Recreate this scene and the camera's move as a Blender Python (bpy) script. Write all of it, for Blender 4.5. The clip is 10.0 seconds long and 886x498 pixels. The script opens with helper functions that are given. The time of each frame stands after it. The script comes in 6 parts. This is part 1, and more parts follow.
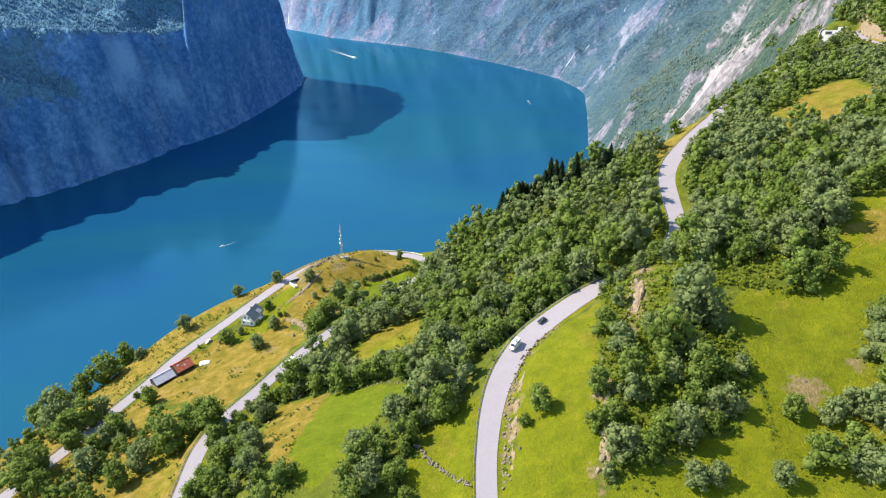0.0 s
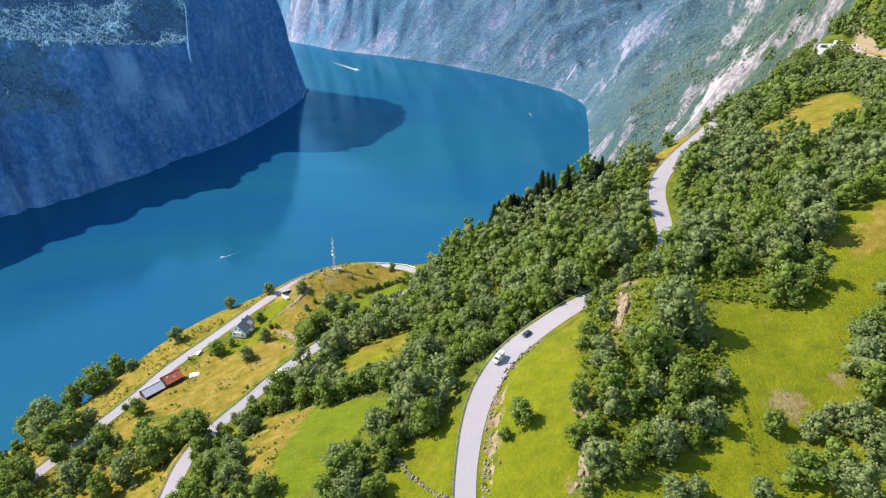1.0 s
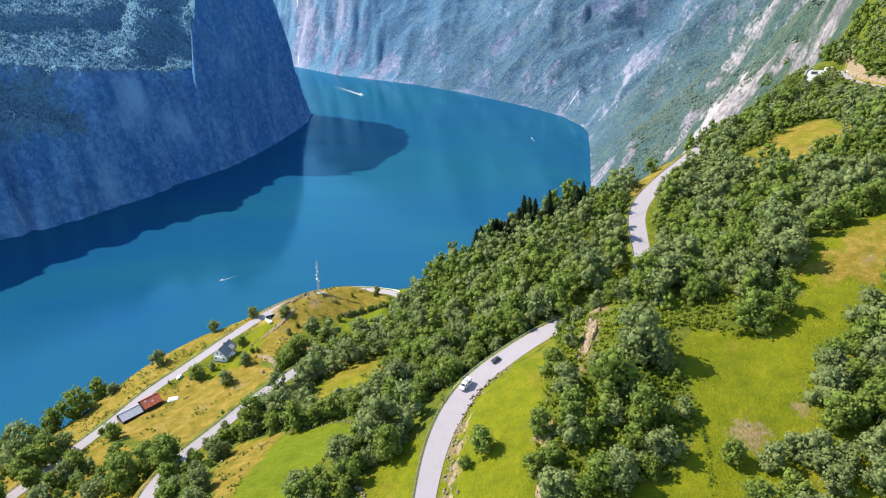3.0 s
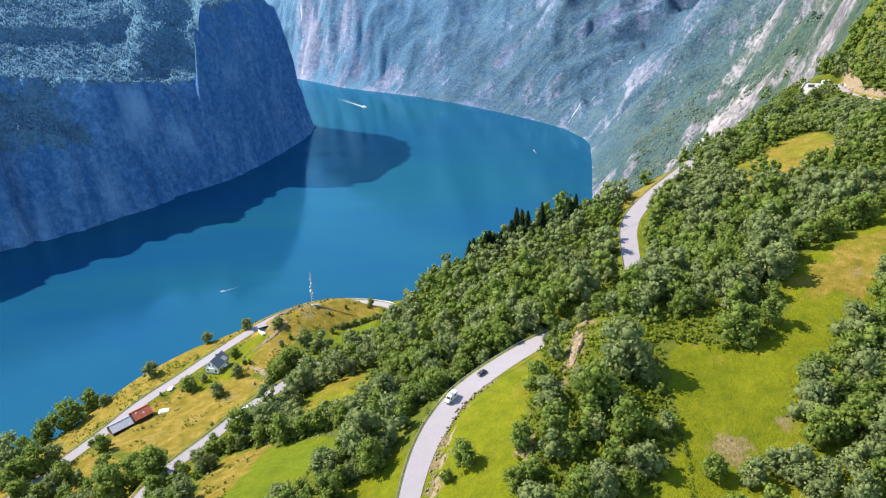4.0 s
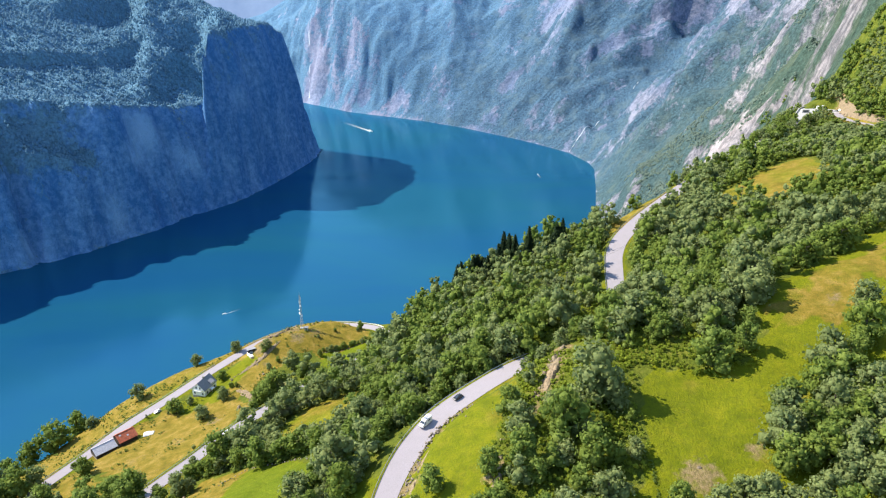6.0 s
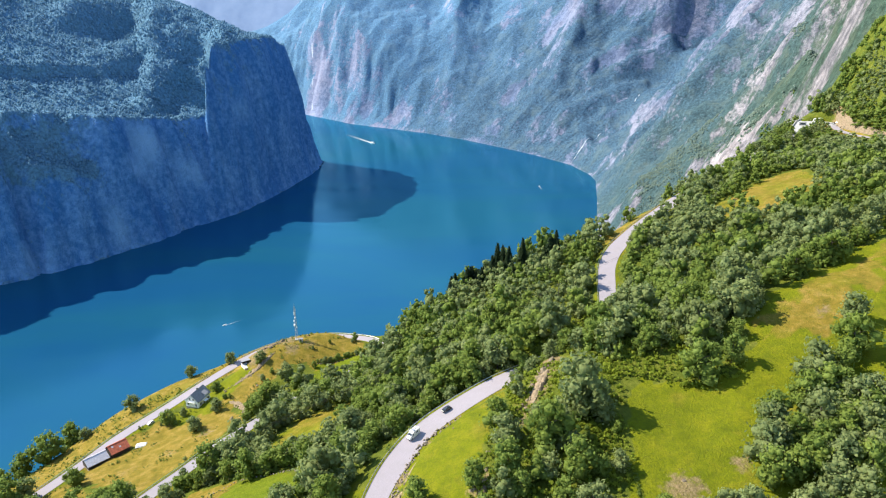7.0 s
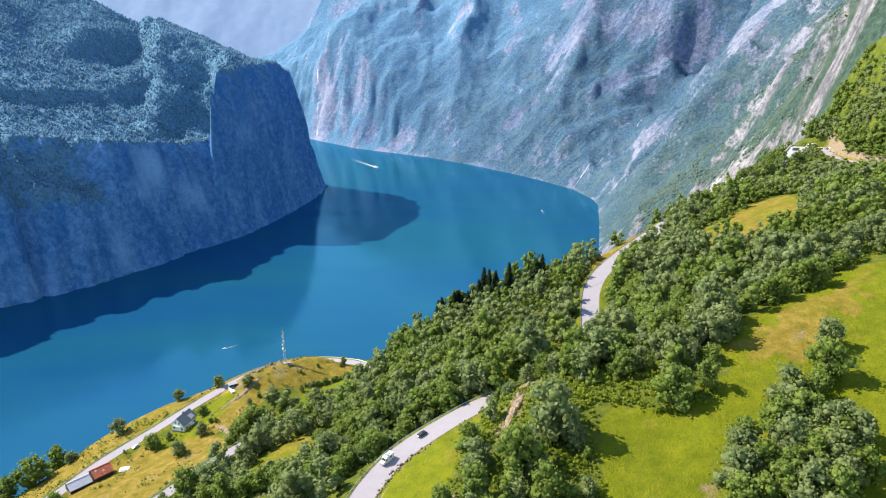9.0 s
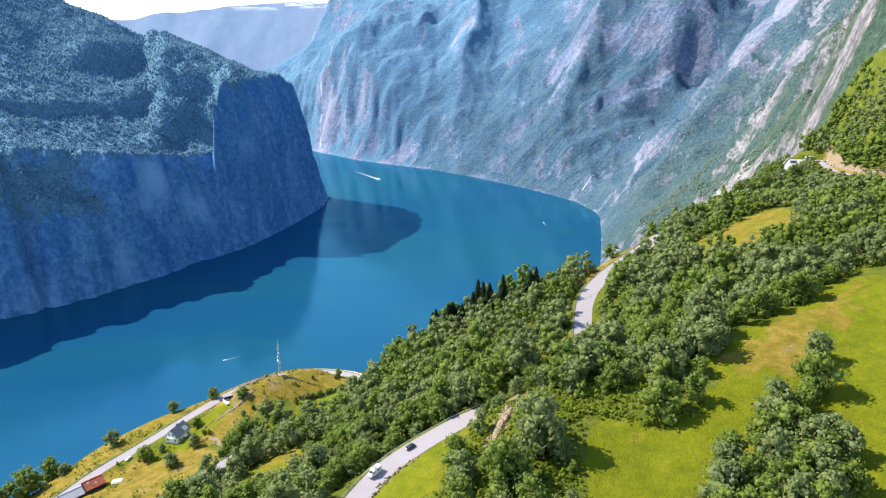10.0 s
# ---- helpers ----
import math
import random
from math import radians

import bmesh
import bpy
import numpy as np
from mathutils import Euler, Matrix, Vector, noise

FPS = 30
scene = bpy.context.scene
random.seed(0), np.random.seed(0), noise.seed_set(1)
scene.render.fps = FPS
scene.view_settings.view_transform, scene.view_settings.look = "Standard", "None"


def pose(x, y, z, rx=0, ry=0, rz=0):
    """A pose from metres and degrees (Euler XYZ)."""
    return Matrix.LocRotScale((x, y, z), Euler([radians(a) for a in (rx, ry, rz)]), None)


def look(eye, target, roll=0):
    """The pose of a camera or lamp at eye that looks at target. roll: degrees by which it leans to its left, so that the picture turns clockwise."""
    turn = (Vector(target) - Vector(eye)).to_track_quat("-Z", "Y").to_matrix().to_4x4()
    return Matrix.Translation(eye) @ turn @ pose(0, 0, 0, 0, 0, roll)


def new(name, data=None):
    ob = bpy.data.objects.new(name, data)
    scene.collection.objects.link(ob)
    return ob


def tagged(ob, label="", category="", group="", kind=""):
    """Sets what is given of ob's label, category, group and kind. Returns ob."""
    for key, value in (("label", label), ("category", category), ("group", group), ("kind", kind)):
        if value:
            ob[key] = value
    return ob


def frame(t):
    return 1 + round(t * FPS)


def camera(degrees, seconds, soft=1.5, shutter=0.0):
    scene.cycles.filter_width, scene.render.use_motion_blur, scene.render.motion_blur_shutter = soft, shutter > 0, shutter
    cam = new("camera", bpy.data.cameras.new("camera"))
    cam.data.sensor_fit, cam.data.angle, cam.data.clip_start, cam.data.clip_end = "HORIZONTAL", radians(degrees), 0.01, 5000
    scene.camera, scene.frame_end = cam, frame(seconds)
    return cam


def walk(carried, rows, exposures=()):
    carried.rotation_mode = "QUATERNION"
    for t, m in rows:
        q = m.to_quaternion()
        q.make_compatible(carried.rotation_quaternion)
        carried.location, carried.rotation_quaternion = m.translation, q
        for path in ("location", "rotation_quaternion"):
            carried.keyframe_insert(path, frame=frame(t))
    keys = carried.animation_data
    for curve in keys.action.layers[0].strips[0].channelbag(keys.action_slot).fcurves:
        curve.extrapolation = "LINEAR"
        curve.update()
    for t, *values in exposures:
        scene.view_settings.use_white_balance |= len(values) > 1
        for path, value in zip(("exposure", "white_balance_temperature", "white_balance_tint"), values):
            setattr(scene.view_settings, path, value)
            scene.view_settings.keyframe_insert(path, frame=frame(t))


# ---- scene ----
cam = camera(65.83, 10.0, soft=1.2)
walk(cam, [
    (0, pose(0.01, -0.01, 690.00, 62.498, 0, -0.009)),
    (1, pose(7.32, 0.38, 690.25, 63.470, 0, 0.296)),
    (2, pose(14.71, 0.85, 690.43, 64.457, 0, 0.556)),
    (3, pose(21.90, 1.29, 690.62, 65.442, 0, 0.857)),
    (4, pose(28.62, 1.59, 690.80, 66.421, 0, 1.196)),
    (5, pose(34.77, 1.66, 690.97, 67.393, 0, 1.533)),
    (6, pose(40.45, 1.51, 691.12, 68.367, 0, 1.835)),
    (7, pose(45.94, 1.20, 691.28, 69.348, 0, 2.093)),
    (8, pose(51.53, 0.84, 691.52, 70.342, 0, 2.328)),
    (9, pose(57.34, 0.53, 691.84, 71.344, 0, 2.581)),
    (10, pose(62.95, 0.24, 692.22, 72.339, 0, 2.877)),
], exposures=[(0, 0.86), (10, 0.92)])

# ------------------------------------------------------------------ daylight
SUN_WAY = Vector((-0.710, 0.177, 0.682)).normalized()
sky_world = bpy.data.worlds.new("sky_world")
scene.world = sky_world
sky_world.use_nodes = True
sky_nodes = sky_world.node_tree
sky = sky_nodes.nodes.new("ShaderNodeTexSky")
sky.sky_type, sky.sun_disc = "NISHITA", False
sky.sun_elevation = math.asin(SUN_WAY.z)
sky.sun_rotation = math.atan2(SUN_WAY.x, SUN_WAY.y)
sky.altitude, sky.air_density, sky.dust_density, sky.ozone_density = 600, 1.25, 0.2, 2.5
sky_back = sky_nodes.nodes["Background"]
sky_back.inputs["Strength"].default_value = 0.15
sky_nodes.links.new(sky.outputs[0], sky_back.inputs["Color"])

sun_lamp = bpy.data.lights.new("sun", "SUN")
sun_lamp.energy, sun_lamp.angle, sun_lamp.color = 4.85, radians(0.53), (1.0, 0.91, 0.76)
sun = new("sun", sun_lamp)
sun.matrix_world = look(Vector((0, 300, 1500)) + SUN_WAY * 300, (0, 300, 1500))


# ------------------------------------------------------------------ materials
class Paint:
    """A node material with short-hand for its nodes."""

    def __init__(self, name, rough=0.9, metal=0.0, spec=0.3):
        self.mat = bpy.data.materials.new(name)
        self.mat.use_nodes = True
        self.tree = self.mat.node_tree
        self.bsdf = self.tree.nodes["Principled BSDF"]
        self.bsdf.inputs["Roughness"].default_value = rough
        self.bsdf.inputs["Metallic"].default_value = metal
        self.bsdf.inputs["Specular IOR Level"].default_value = spec

    def node(self, kind, **inputs):
        n = self.tree.nodes.new("ShaderNode" + kind)
        for key, v in inputs.items():
            self.put(n.inputs[key.replace("_", " ")], v)
        return n

    def put(self, socket, v):
        if isinstance(v, bpy.types.NodeSocket):
            self.tree.links.new(v, socket)
        else:
            socket.default_value = v

    def place(self, sx=1, sy=1, sz=1):
        """World place, stretched."""
        g = self.node("NewGeometry").outputs["Position"]
        m = self.node("Mapping", Vector=g, Scale=(sx, sy, sz))
        return m.outputs[0]

    def noise(self, scale, detail=4, rough=0.55, where=None, distort=0.0):
        n = self.node("TexNoise", Scale=scale, Detail=detail, Roughness=rough, Distortion=distort,
                      Vector=where if where is not None else self.place())
        return n.outputs["Fac"]

    def ramp(self, fac, *stops):
        n = self.node("ValToRGB", Fac=fac)
        e = n.color_ramp.elements
        while len(e) < len(stops):
            e.new(0.5)
        for el, (pos, colour) in zip(e, stops):
            el.position = pos
            el.color = (*colour, 1) if not isinstance(colour, (int, float)) else (colour, colour, colour, 1)
        return n.outputs[0]

    def mix(self, fac, a, b, kind="MIX"):
        n = self.tree.nodes.new("ShaderNodeMix")
        n.data_type, n.blend_type = "RGBA", kind
        for key, v in ((0, fac), (6, a), (7, b)):
            self.put(n.inputs[key], (*v, 1) if isinstance(v, tuple) and len(v) == 3 else v)
        return n.outputs[2]

    def sums(self, op, a, b):
        n = self.tree.nodes.new("ShaderNodeMath")
        n.operation = op
        self.put(n.inputs[0], a), self.put(n.inputs[1], b)
        return n.outputs[0]

    def colour(self, c):
        self.put(self.bsdf.inputs["Base Color"], (*c, 1) if isinstance(c, tuple) else c)
        return self

    def bump(self, height, strength=0.5, distance=0.1):
        b = self.node("Bump", Height=height, Strength=strength, Distance=distance)
        self.put(self.bsdf.inputs["Normal"], b.outputs[0])
        return self

    def mask(self, name):
        n = self.node("Attribute")
        n.attribute_name = name
        return n.outputs["Fac"]


def plain(name, colour, rough=0.7, metal=0.0, grain=6.0, vary=0.25, spec=0.4, bump=0.02):
    """Paint, metal, wood or cloth with a grain and slight stains."""
    p = Paint(name, rough, metal, spec)
    n = p.noise(grain, 5, 0.6)
    dark = tuple(v * (1 - vary) for v in colour)
    light = tuple(min(1, v * (1 + vary * 0.6)) for v in colour)
    c = p.ramp(n, (0.3, dark), (0.7, light))
    big = p.noise(grain * 0.13, 3)
    p.colour(p.mix(p.ramp(big, (0.35, 0.0), (0.75, 0.5)), c, tuple(v * (1 - 0.7 * vary) for v in colour)))
    if bump:
        p.bump(n, 0.3, bump)
    return p.mat


def ground_material():
    p = Paint("hill_grass", 0.95, spec=0.1)
    fine, mid, big = p.noise(1.7, 5, 0.7), p.noise(0.16, 5, 0.6), p.noise(0.028, 4, 0.6)
    lush = p.ramp(mid, (0.28, (0.108, 0.138, 0.004)), (0.5, (0.166, 0.188, 0.005)), (0.72, (0.224, 0.224, 0.009)))
    dry = p.ramp(mid, (0.28, (0.138, 0.116, 0.016)), (0.5, (0.262, 0.182, 0.028)), (0.72, (0.390, 0.262, 0.075)))
    fresh = p.ramp(p.mix(0.45, mid, p.noise(0.5, 4, 0.6, p.place(0.5, 1.6, 1))), (0.36, (0.092, 0.145, 0.005)), (0.64, (0.172, 0.212, 0.010)))
    lush = p.mix(p.ramp(p.sums("MULTIPLY", p.mask("dry"), -1.0), (0.2, 0.0), (0.55, 0.85)), lush, fresh)
    rough = p.ramp(mid, (0.3, (0.060, 0.090, 0.012)), (0.55, (0.125, 0.150, 0.018)), (0.75, (0.200, 0.200, 0.035)))
    d = p.sums("ADD", p.mask("dry"), p.sums("MULTIPLY", p.sums("SUBTRACT", big, 0.5), 1.2))
    d = p.sums("ADD", d, p.sums("MULTIPLY", p.sums("SUBTRACT", p.noise(0.085, 5, 0.65), 0.5), 0.9))
    c = p.mix(p.ramp(d, (0.3, 0.0), (0.72, 1.0)), lush, dry)
    c = p.mix(p.ramp(p.sums("ADD", p.mask("wild"), p.sums("MULTIPLY", p.sums("SUBTRACT", mid, 0.5), 0.8)), (0.35, 0.0), (0.6, 1.0)), c, rough)
    earth = p.ramp(p.noise(1.1, 6, 0.75, p.place(1, 0.45, 1)), (0.3, (0.16, 0.115, 0.060)), (0.55, (0.32, 0.225, 0.125)), (0.75, (0.47, 0.37, 0.25)))
    b = p.sums("ADD", p.mask("bare"), p.sums("MULTIPLY", p.sums("SUBTRACT", p.noise(0.35, 5, 0.65), 0.5), 1.5))
    c = p.mix(p.ramp(b, (0.46, 0.0), (0.78, 0.9)), c, earth)
    weeds = p.noise(0.6, 6, 0.75)
    c = p.mix(p.ramp(weeds, (0.36, 0.5), (0.52, 0.0)), c, (0.095, 0.114, 0.010))
    straw = p.noise(0.24, 6, 0.7, p.place(1, 1.3, 1))
    c = p.mix(p.ramp(straw, (0.58, 0.0), (0.74, 0.3)), c, (0.225, 0.200, 0.030))
    c = p.mix(p.ramp(fine, (0.3, 0.5), (0.56, 0.0)), c, (0.075, 0.088, 0.010))
    c = p.mix(p.ramp(p.noise(3.2, 4, 0.75), (0.52, 0.0), (0.72, 0.28)), c, (0.265, 0.270, 0.035))
    p.colour(c)
    p.bump(p.sums("ADD", p.sums("MULTIPLY", fine, 1.4), p.sums("MULTIPLY", weeds, 1.5)), 0.8, 0.6)
    return p.mat


def mountain_material(name, wood, turf, stone, pale, cover, streaks=(0.035, 0.0045), tan=None, near=None, gullies=False, far=None, grit=1.0):
    """Rock with ledges of wood and turf; steep faces are bare. near: the colours of the nearer slopes, where the mask
    of that name says so.
    gullies: streaks follow the fall of the slope, by the masks across and run. far: colours with distance haze painted
    in, by the mask far."""
    p = Paint(name, 0.95, spec=0.1)
    up = p.node("SeparateXYZ", Vector=p.node("NewGeometry").outputs["True Normal"]).outputs["Z"]
    if gullies:
        fall = p.node("CombineXYZ", X=p.mask("across"), Y=p.mask("run"), Z=0.0).outputs[0]
        streak = p.noise(1.0, 7, 0.62, p.node("Mapping", Vector=fall, Scale=(0.0095, 0.0021, 1)).outputs[0], 0.5)
        rills = p.noise(1.0, 4, 0.6, p.node("Mapping", Vector=fall, Scale=(0.032, 0.0062, 1)).outputs[0], 0.3)
    else:
        streak = p.noise(1.0, 6, 0.6, p.place(streaks[0], streaks[0], streaks[1]), 0.4)
        rills = p.noise(1.0, 5, 0.65, p.place(streaks[0] * 4, streaks[0] * 4, streaks[1] * 3), 0.2)
    grain, mid, big = p.noise(0.12, 6, 0.7), p.noise(0.016, 6, 0.65), p.noise(0.0042, 4, 0.6)
    crown, patch, rubble = p.noise(0.11, 4, 0.75), p.noise(0.0075, 5, 0.6), p.noise(0.055, 7, 0.78)
    f = p.sums("ADD", up, p.sums("MULTIPLY", p.sums("SUBTRACT", mid, 0.5), 0.8))
    f = p.sums("ADD", f, p.sums("MULTIPLY", p.sums("SUBTRACT", big, 0.5), 0.4))
    f = p.sums("ADD", f, p.sums("MULTIPLY", p.sums("SUBTRACT", streak, 0.5), 0.9 if gullies else 0.2))
    f = p.sums("ADD", f, p.sums("MULTIPLY", p.sums("SUBTRACT", p.noise(0.05, 5, 0.75), 0.5), 1.0))
    f = p.ramp(p.sums("SUBTRACT", f, p.mask("bare")), (cover - 0.13, 0.0), (cover + 0.1, 1.0))

    def coat(wood, turf, stone, pale, tan, deep=0.55):
        trees = p.ramp(crown, (0.32, tuple(v * (1 - deep) for v in wood)), (0.52, wood), (0.72, tuple(v * (1 + deep) for v in wood)))
        green = p.mix(p.ramp(mid, (0.5, 0.0), (0.68, 0.6)), trees, turf)
        rock = p.mix(p.ramp(p.sums("ADD", p.sums("MULTIPLY", streak, 0.5), p.sums("MULTIPLY", rubble, 0.5)), (0.44, 0.0), (0.68, 0.85)), stone, pale)
        if tan:
            rock = p.mix(p.ramp(patch, (0.42, 0.0), (0.62, 0.75)), rock, tan)
        rock = p.mix(p.ramp(rills, (0.34, 0.45 * grit), (0.5, 0.0)), rock, tuple(v * 0.55 for v in stone))
        rock = p.mix(p.ramp(grain, (0.3, 0.4 * grit), (0.62, 0.0)), rock, tuple(v * 0.5 for v in stone))
        rock = p.mix(p.ramp(rubble, (0.40, 0.85 * grit), (0.58, 0.0)), rock, tuple(v * 0.55 for v in stone))
        rock = p.mix(p.sums("MULTIPLY", p.mask("pale"), p.ramp(p.sums("ADD", streak, p.sums("MULTIPLY", rubble, 0.5)), (0.54, 0.0), (0.74, 0.9))), rock, pale)
        return p.mix(f, rock, green)

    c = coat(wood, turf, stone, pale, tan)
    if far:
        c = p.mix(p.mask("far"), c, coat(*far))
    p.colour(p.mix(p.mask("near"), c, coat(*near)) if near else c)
    p.bump(p.sums("ADD", p.sums("MULTIPLY", crown, 1.2), p.sums("ADD", grain, p.sums("MULTIPLY", p.sums("ADD", mid, p.sums("ADD", streak, rills)), 2.5))), 0.9, 5.0)
    return p.mat


def foliage(name, dark, light, warm=0.5):
    p = Paint(name, 0.8, spec=0.12)
    isle = p.node("NewGeometry").outputs["Random Per Island"]
    c = p.mix(isle, dark, light)
    tree = p.noise(0.11, 2, 0.5)
    c = p.mix(p.ramp(tree, (0.35, 0.0), (0.7, warm)), c, tuple(v * f for v, f in zip(light, (1.25, 1.1, 0.7))))
    c = p.mix(p.ramp(p.noise(0.05, 2), (0.35, 0.55), (0.6, 0.0)), c, tuple(v * f for v, f in zip(dark, (1.0, 0.95, 0.85))))
    p.colour(p.mix(p.ramp(p.noise(1.3, 4, 0.75), (0.36, 0.4), (0.58, 0.0)), c, tuple(v * 0.6 for v in dark)))
    p.bump(p.noise(0.9, 4, 0.7), 0.8, 0.5)
    thin = p.node("BsdfTranslucent", Color=p.mix(0.5, c, light))
    both = p.node("MixShader", Fac=0.4)
    p.tree.links.new(p.bsdf.outputs[0], both.inputs[1])
    p.tree.links.new(thin.outputs[0], both.inputs[2])
    p.tree.links.new(both.outputs[0], p.tree.nodes["Material Output"].inputs["Surface"])
    return p.mat


def water_material():
    """Silty melt water: a teal body under a rippled sheen that mirrors the shores at low angles."""
    p = Paint("fjord_water", 0.5, spec=0.0)
    big = p.noise(1.0, 4, 0.55, p.place(0.0011, 0.0026, 1), 0.6)
    c = p.ramp(big, (0.36, (0.009, 0.080, 0.134)), (0.64, (0.007, 0.066, 0.152)))
    p.colour(c)
    sheen = p.node("BsdfGlossy", Color=(0.34, 0.82, 1.0, 1), Roughness=p.ramp(p.noise(1.0, 4, 0.6, p.place(0.0016, 0.0052, 1), 0.8), (0.38, 0.08), (0.62, 0.18)))
    ripple = p.node("Bump", Height=p.noise(0.09, 5, 0.65, p.place(1, 1.6, 1)), Strength=0.12, Distance=0.7).outputs[0]
    p.put(sheen.inputs["Normal"], ripple)
    both = p.node("MixShader", Fac=p.node("Fresnel", IOR=1.45, Normal=ripple).outputs[0])
    p.tree.links.new(p.bsdf.outputs[0], both.inputs[1])
    p.tree.links.new(sheen.outputs[0], both.inputs[2])
    p.tree.links.new(both.outputs[0], p.tree.nodes["Material Output"].inputs["Surface"])
    return p.mat


def road_material():
    p = Paint("pale_asphalt", 0.9, spec=0.25)
    n, m = p.noise(3.0, 6, 0.75), p.noise(0.22, 4, 0.6)
    c = p.ramp(n, (0.3, (0.272, 0.246, 0.268)), (0.7, (0.378, 0.344, 0.372)))
    c = p.mix(p.ramp(m, (0.4, 0.0), (0.75, 0.45)), c, (0.28, 0.262, 0.268))
    p.colour(c)
    p.bump(n, 0.3, 0.02)
    return p.mat


def stone_material(name, dark, light, scale=0.8):
    p = Paint(name, 0.95, spec=0.2)
    n, m = p.noise(scale, 7, 0.7), p.noise(scale * 0.2, 4, 0.6)
    c = p.ramp(n, (0.3, dark), (0.7, light))
    c = p.mix(p.ramp(m, (0.5, 0.0), (0.75, 0.6)), c, (0.12, 0.12, 0.05))
    p.colour(c)
    p.bump(n, 0.8, 0.25 / scale)
    return p.mat


def distant_material():
    """Bare heights, their rock painted haze blue, with snow lying in the hollows near the top."""
    p = Paint("hazy_snowy_heights", 1.0, spec=0.0)
    z = p.node("SeparateXYZ", Vector=p.place()).outputs["Z"]
    n = p.noise(0.011, 5, 0.65, p.place(0.5, 0.5, 3.2))
    # pale blue of the air between, put into the rock colour
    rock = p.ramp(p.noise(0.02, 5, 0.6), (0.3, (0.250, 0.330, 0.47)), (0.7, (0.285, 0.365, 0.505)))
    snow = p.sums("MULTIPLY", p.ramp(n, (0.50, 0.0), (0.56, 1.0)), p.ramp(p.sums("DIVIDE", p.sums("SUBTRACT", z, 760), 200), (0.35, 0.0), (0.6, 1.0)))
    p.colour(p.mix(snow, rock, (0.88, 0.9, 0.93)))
    return p.mat


GRASS = ground_material()
# base and far colours carry painted haze blue; near colours leave it out
MOUNT_RIGHT = mountain_material("haze_tinted_slopes", (0.064, 0.126, 0.198), (0.122, 0.178, 0.202), (0.145, 0.208, 0.350), (0.295, 0.325, 0.445), 0.35, tan=(0.290, 0.288, 0.360),
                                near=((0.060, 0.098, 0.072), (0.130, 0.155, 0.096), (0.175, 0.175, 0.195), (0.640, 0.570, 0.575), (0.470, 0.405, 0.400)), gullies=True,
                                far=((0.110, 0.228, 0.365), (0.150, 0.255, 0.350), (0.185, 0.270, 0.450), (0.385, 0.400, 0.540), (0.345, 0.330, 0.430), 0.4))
# distance haze painted in: blue-raised rock and wood colours, grit halved
MOUNT_LEFT = mountain_material("haze_blue_cliff_and_wood", (0.118, 0.245, 0.360), (0.124, 0.255, 0.350), (0.069, 0.228, 0.520), (0.300, 0.510, 0.78), 0.44, (0.013, 0.0036), grit=0.5)
MOUNT_FAR = distant_material()
WATER = water_material()
ASPHALT = road_material()


# ------------------------------------------------------------------ lie of the land
# spot heights of the near hillside: x, y, z
SPOTS = [(13, 120, 527), (12, 164, 531), (19, 207, 534), (36, 170, 542), (39, 190, 545), (54, 169, 550.5),
         (59, 238, 544), (76, 228, 557), (98, 147, 551.5), (104, 187, 560.5), (120, 198, 562.5), (137, 208, 566.5),
         (111, 164, 558.5), (192, 215, 577), (179, 261, 580), (228, 294, 588.5), (117, 300, 548), (121, 341, 547.5),
         (178, 425, 561), (180, 321, 572), (266, 447, 583), (378, 685, 566), (-15, 219, 514.5), (-55, 193, 509),
         (132, 243, 571), (24, 168, 538), (88, 300, 546)]
SPOTS += [(-84, 243, 480), (-39, 294, 486.5), (-45, 393, 460), (-69, 416, 469), (-20, 418, 464.3), (-90, 404, 467), (-52, 423, 469.6), (-36, 419, 468.3), (-114, 374, 453),
          (-145, 345, 448), (-135, 315, 451), (-169, 275, 450), (-177, 364, 437), (-205, 341, 421), (-158, 415, 440),
          (30, 303, 513), (64, 384, 526), (104, 316, 545), (340, 480, 580), (-130, 200, 468), (-230, 220, 434),
          (300, 250, 614), (70, 120, 540), (200, 120, 572), (430, 545, 584), (520, 400, 668), (445, 640, 590),
          (-60, 447, 453), (-104, 424, 449), (-20, 447, 455), (15, 425, 478)]
# road centre lines: x, y, z
ROAD_UPPER = [(16, 95, 524.5), (13, 125, 527.7), (13, 147, 530), (14, 164, 532), (17, 183, 534), (22, 199, 535.7),
              (30, 214, 537.8), (40, 225, 540), (60, 242, 543.3), (84, 258, 545.5), (102, 275, 547), (110.5, 290, 547.5),
              (115, 306, 548), (119.3, 332, 549), (123.5, 353, 550.5), (132, 373, 553), (150, 400, 556), (174, 432, 559), (190, 452, 561), (222, 490, 564),
              (290, 575, 564), (345, 638, 565), (378, 686, 566), (395, 706, 566.5), (408, 703, 567), (403, 682, 567.5), (394, 650, 569),
              (394, 617, 571), (406, 594, 573), (442, 560, 577)]
ROAD_MIDDLE = [(-96, 120, 492), (-99, 160, 487.5), (-101, 190, 484), (-103, 218, 480.5), (-99, 240, 478), (-89, 264, 476),
               (-80, 287, 474), (-69, 309, 472), (-52, 338, 469.5), (-30, 368, 467), (-14, 392, 465.5)]
ROAD_LOWER = [(-14, 392, 465.5), (-9, 410, 464.5), (-19, 424, 463), (-35, 431, 461.5), (-55, 435, 459.5), (-77, 431, 458),
              (-99, 413, 456.5), (-119, 385, 454), (-139, 355, 450), (-155, 328, 448), (-165, 301, 447.5), (-176, 271, 448.5),
              (-188, 240, 449.5), (-205, 200, 451), (-225, 150, 453)]
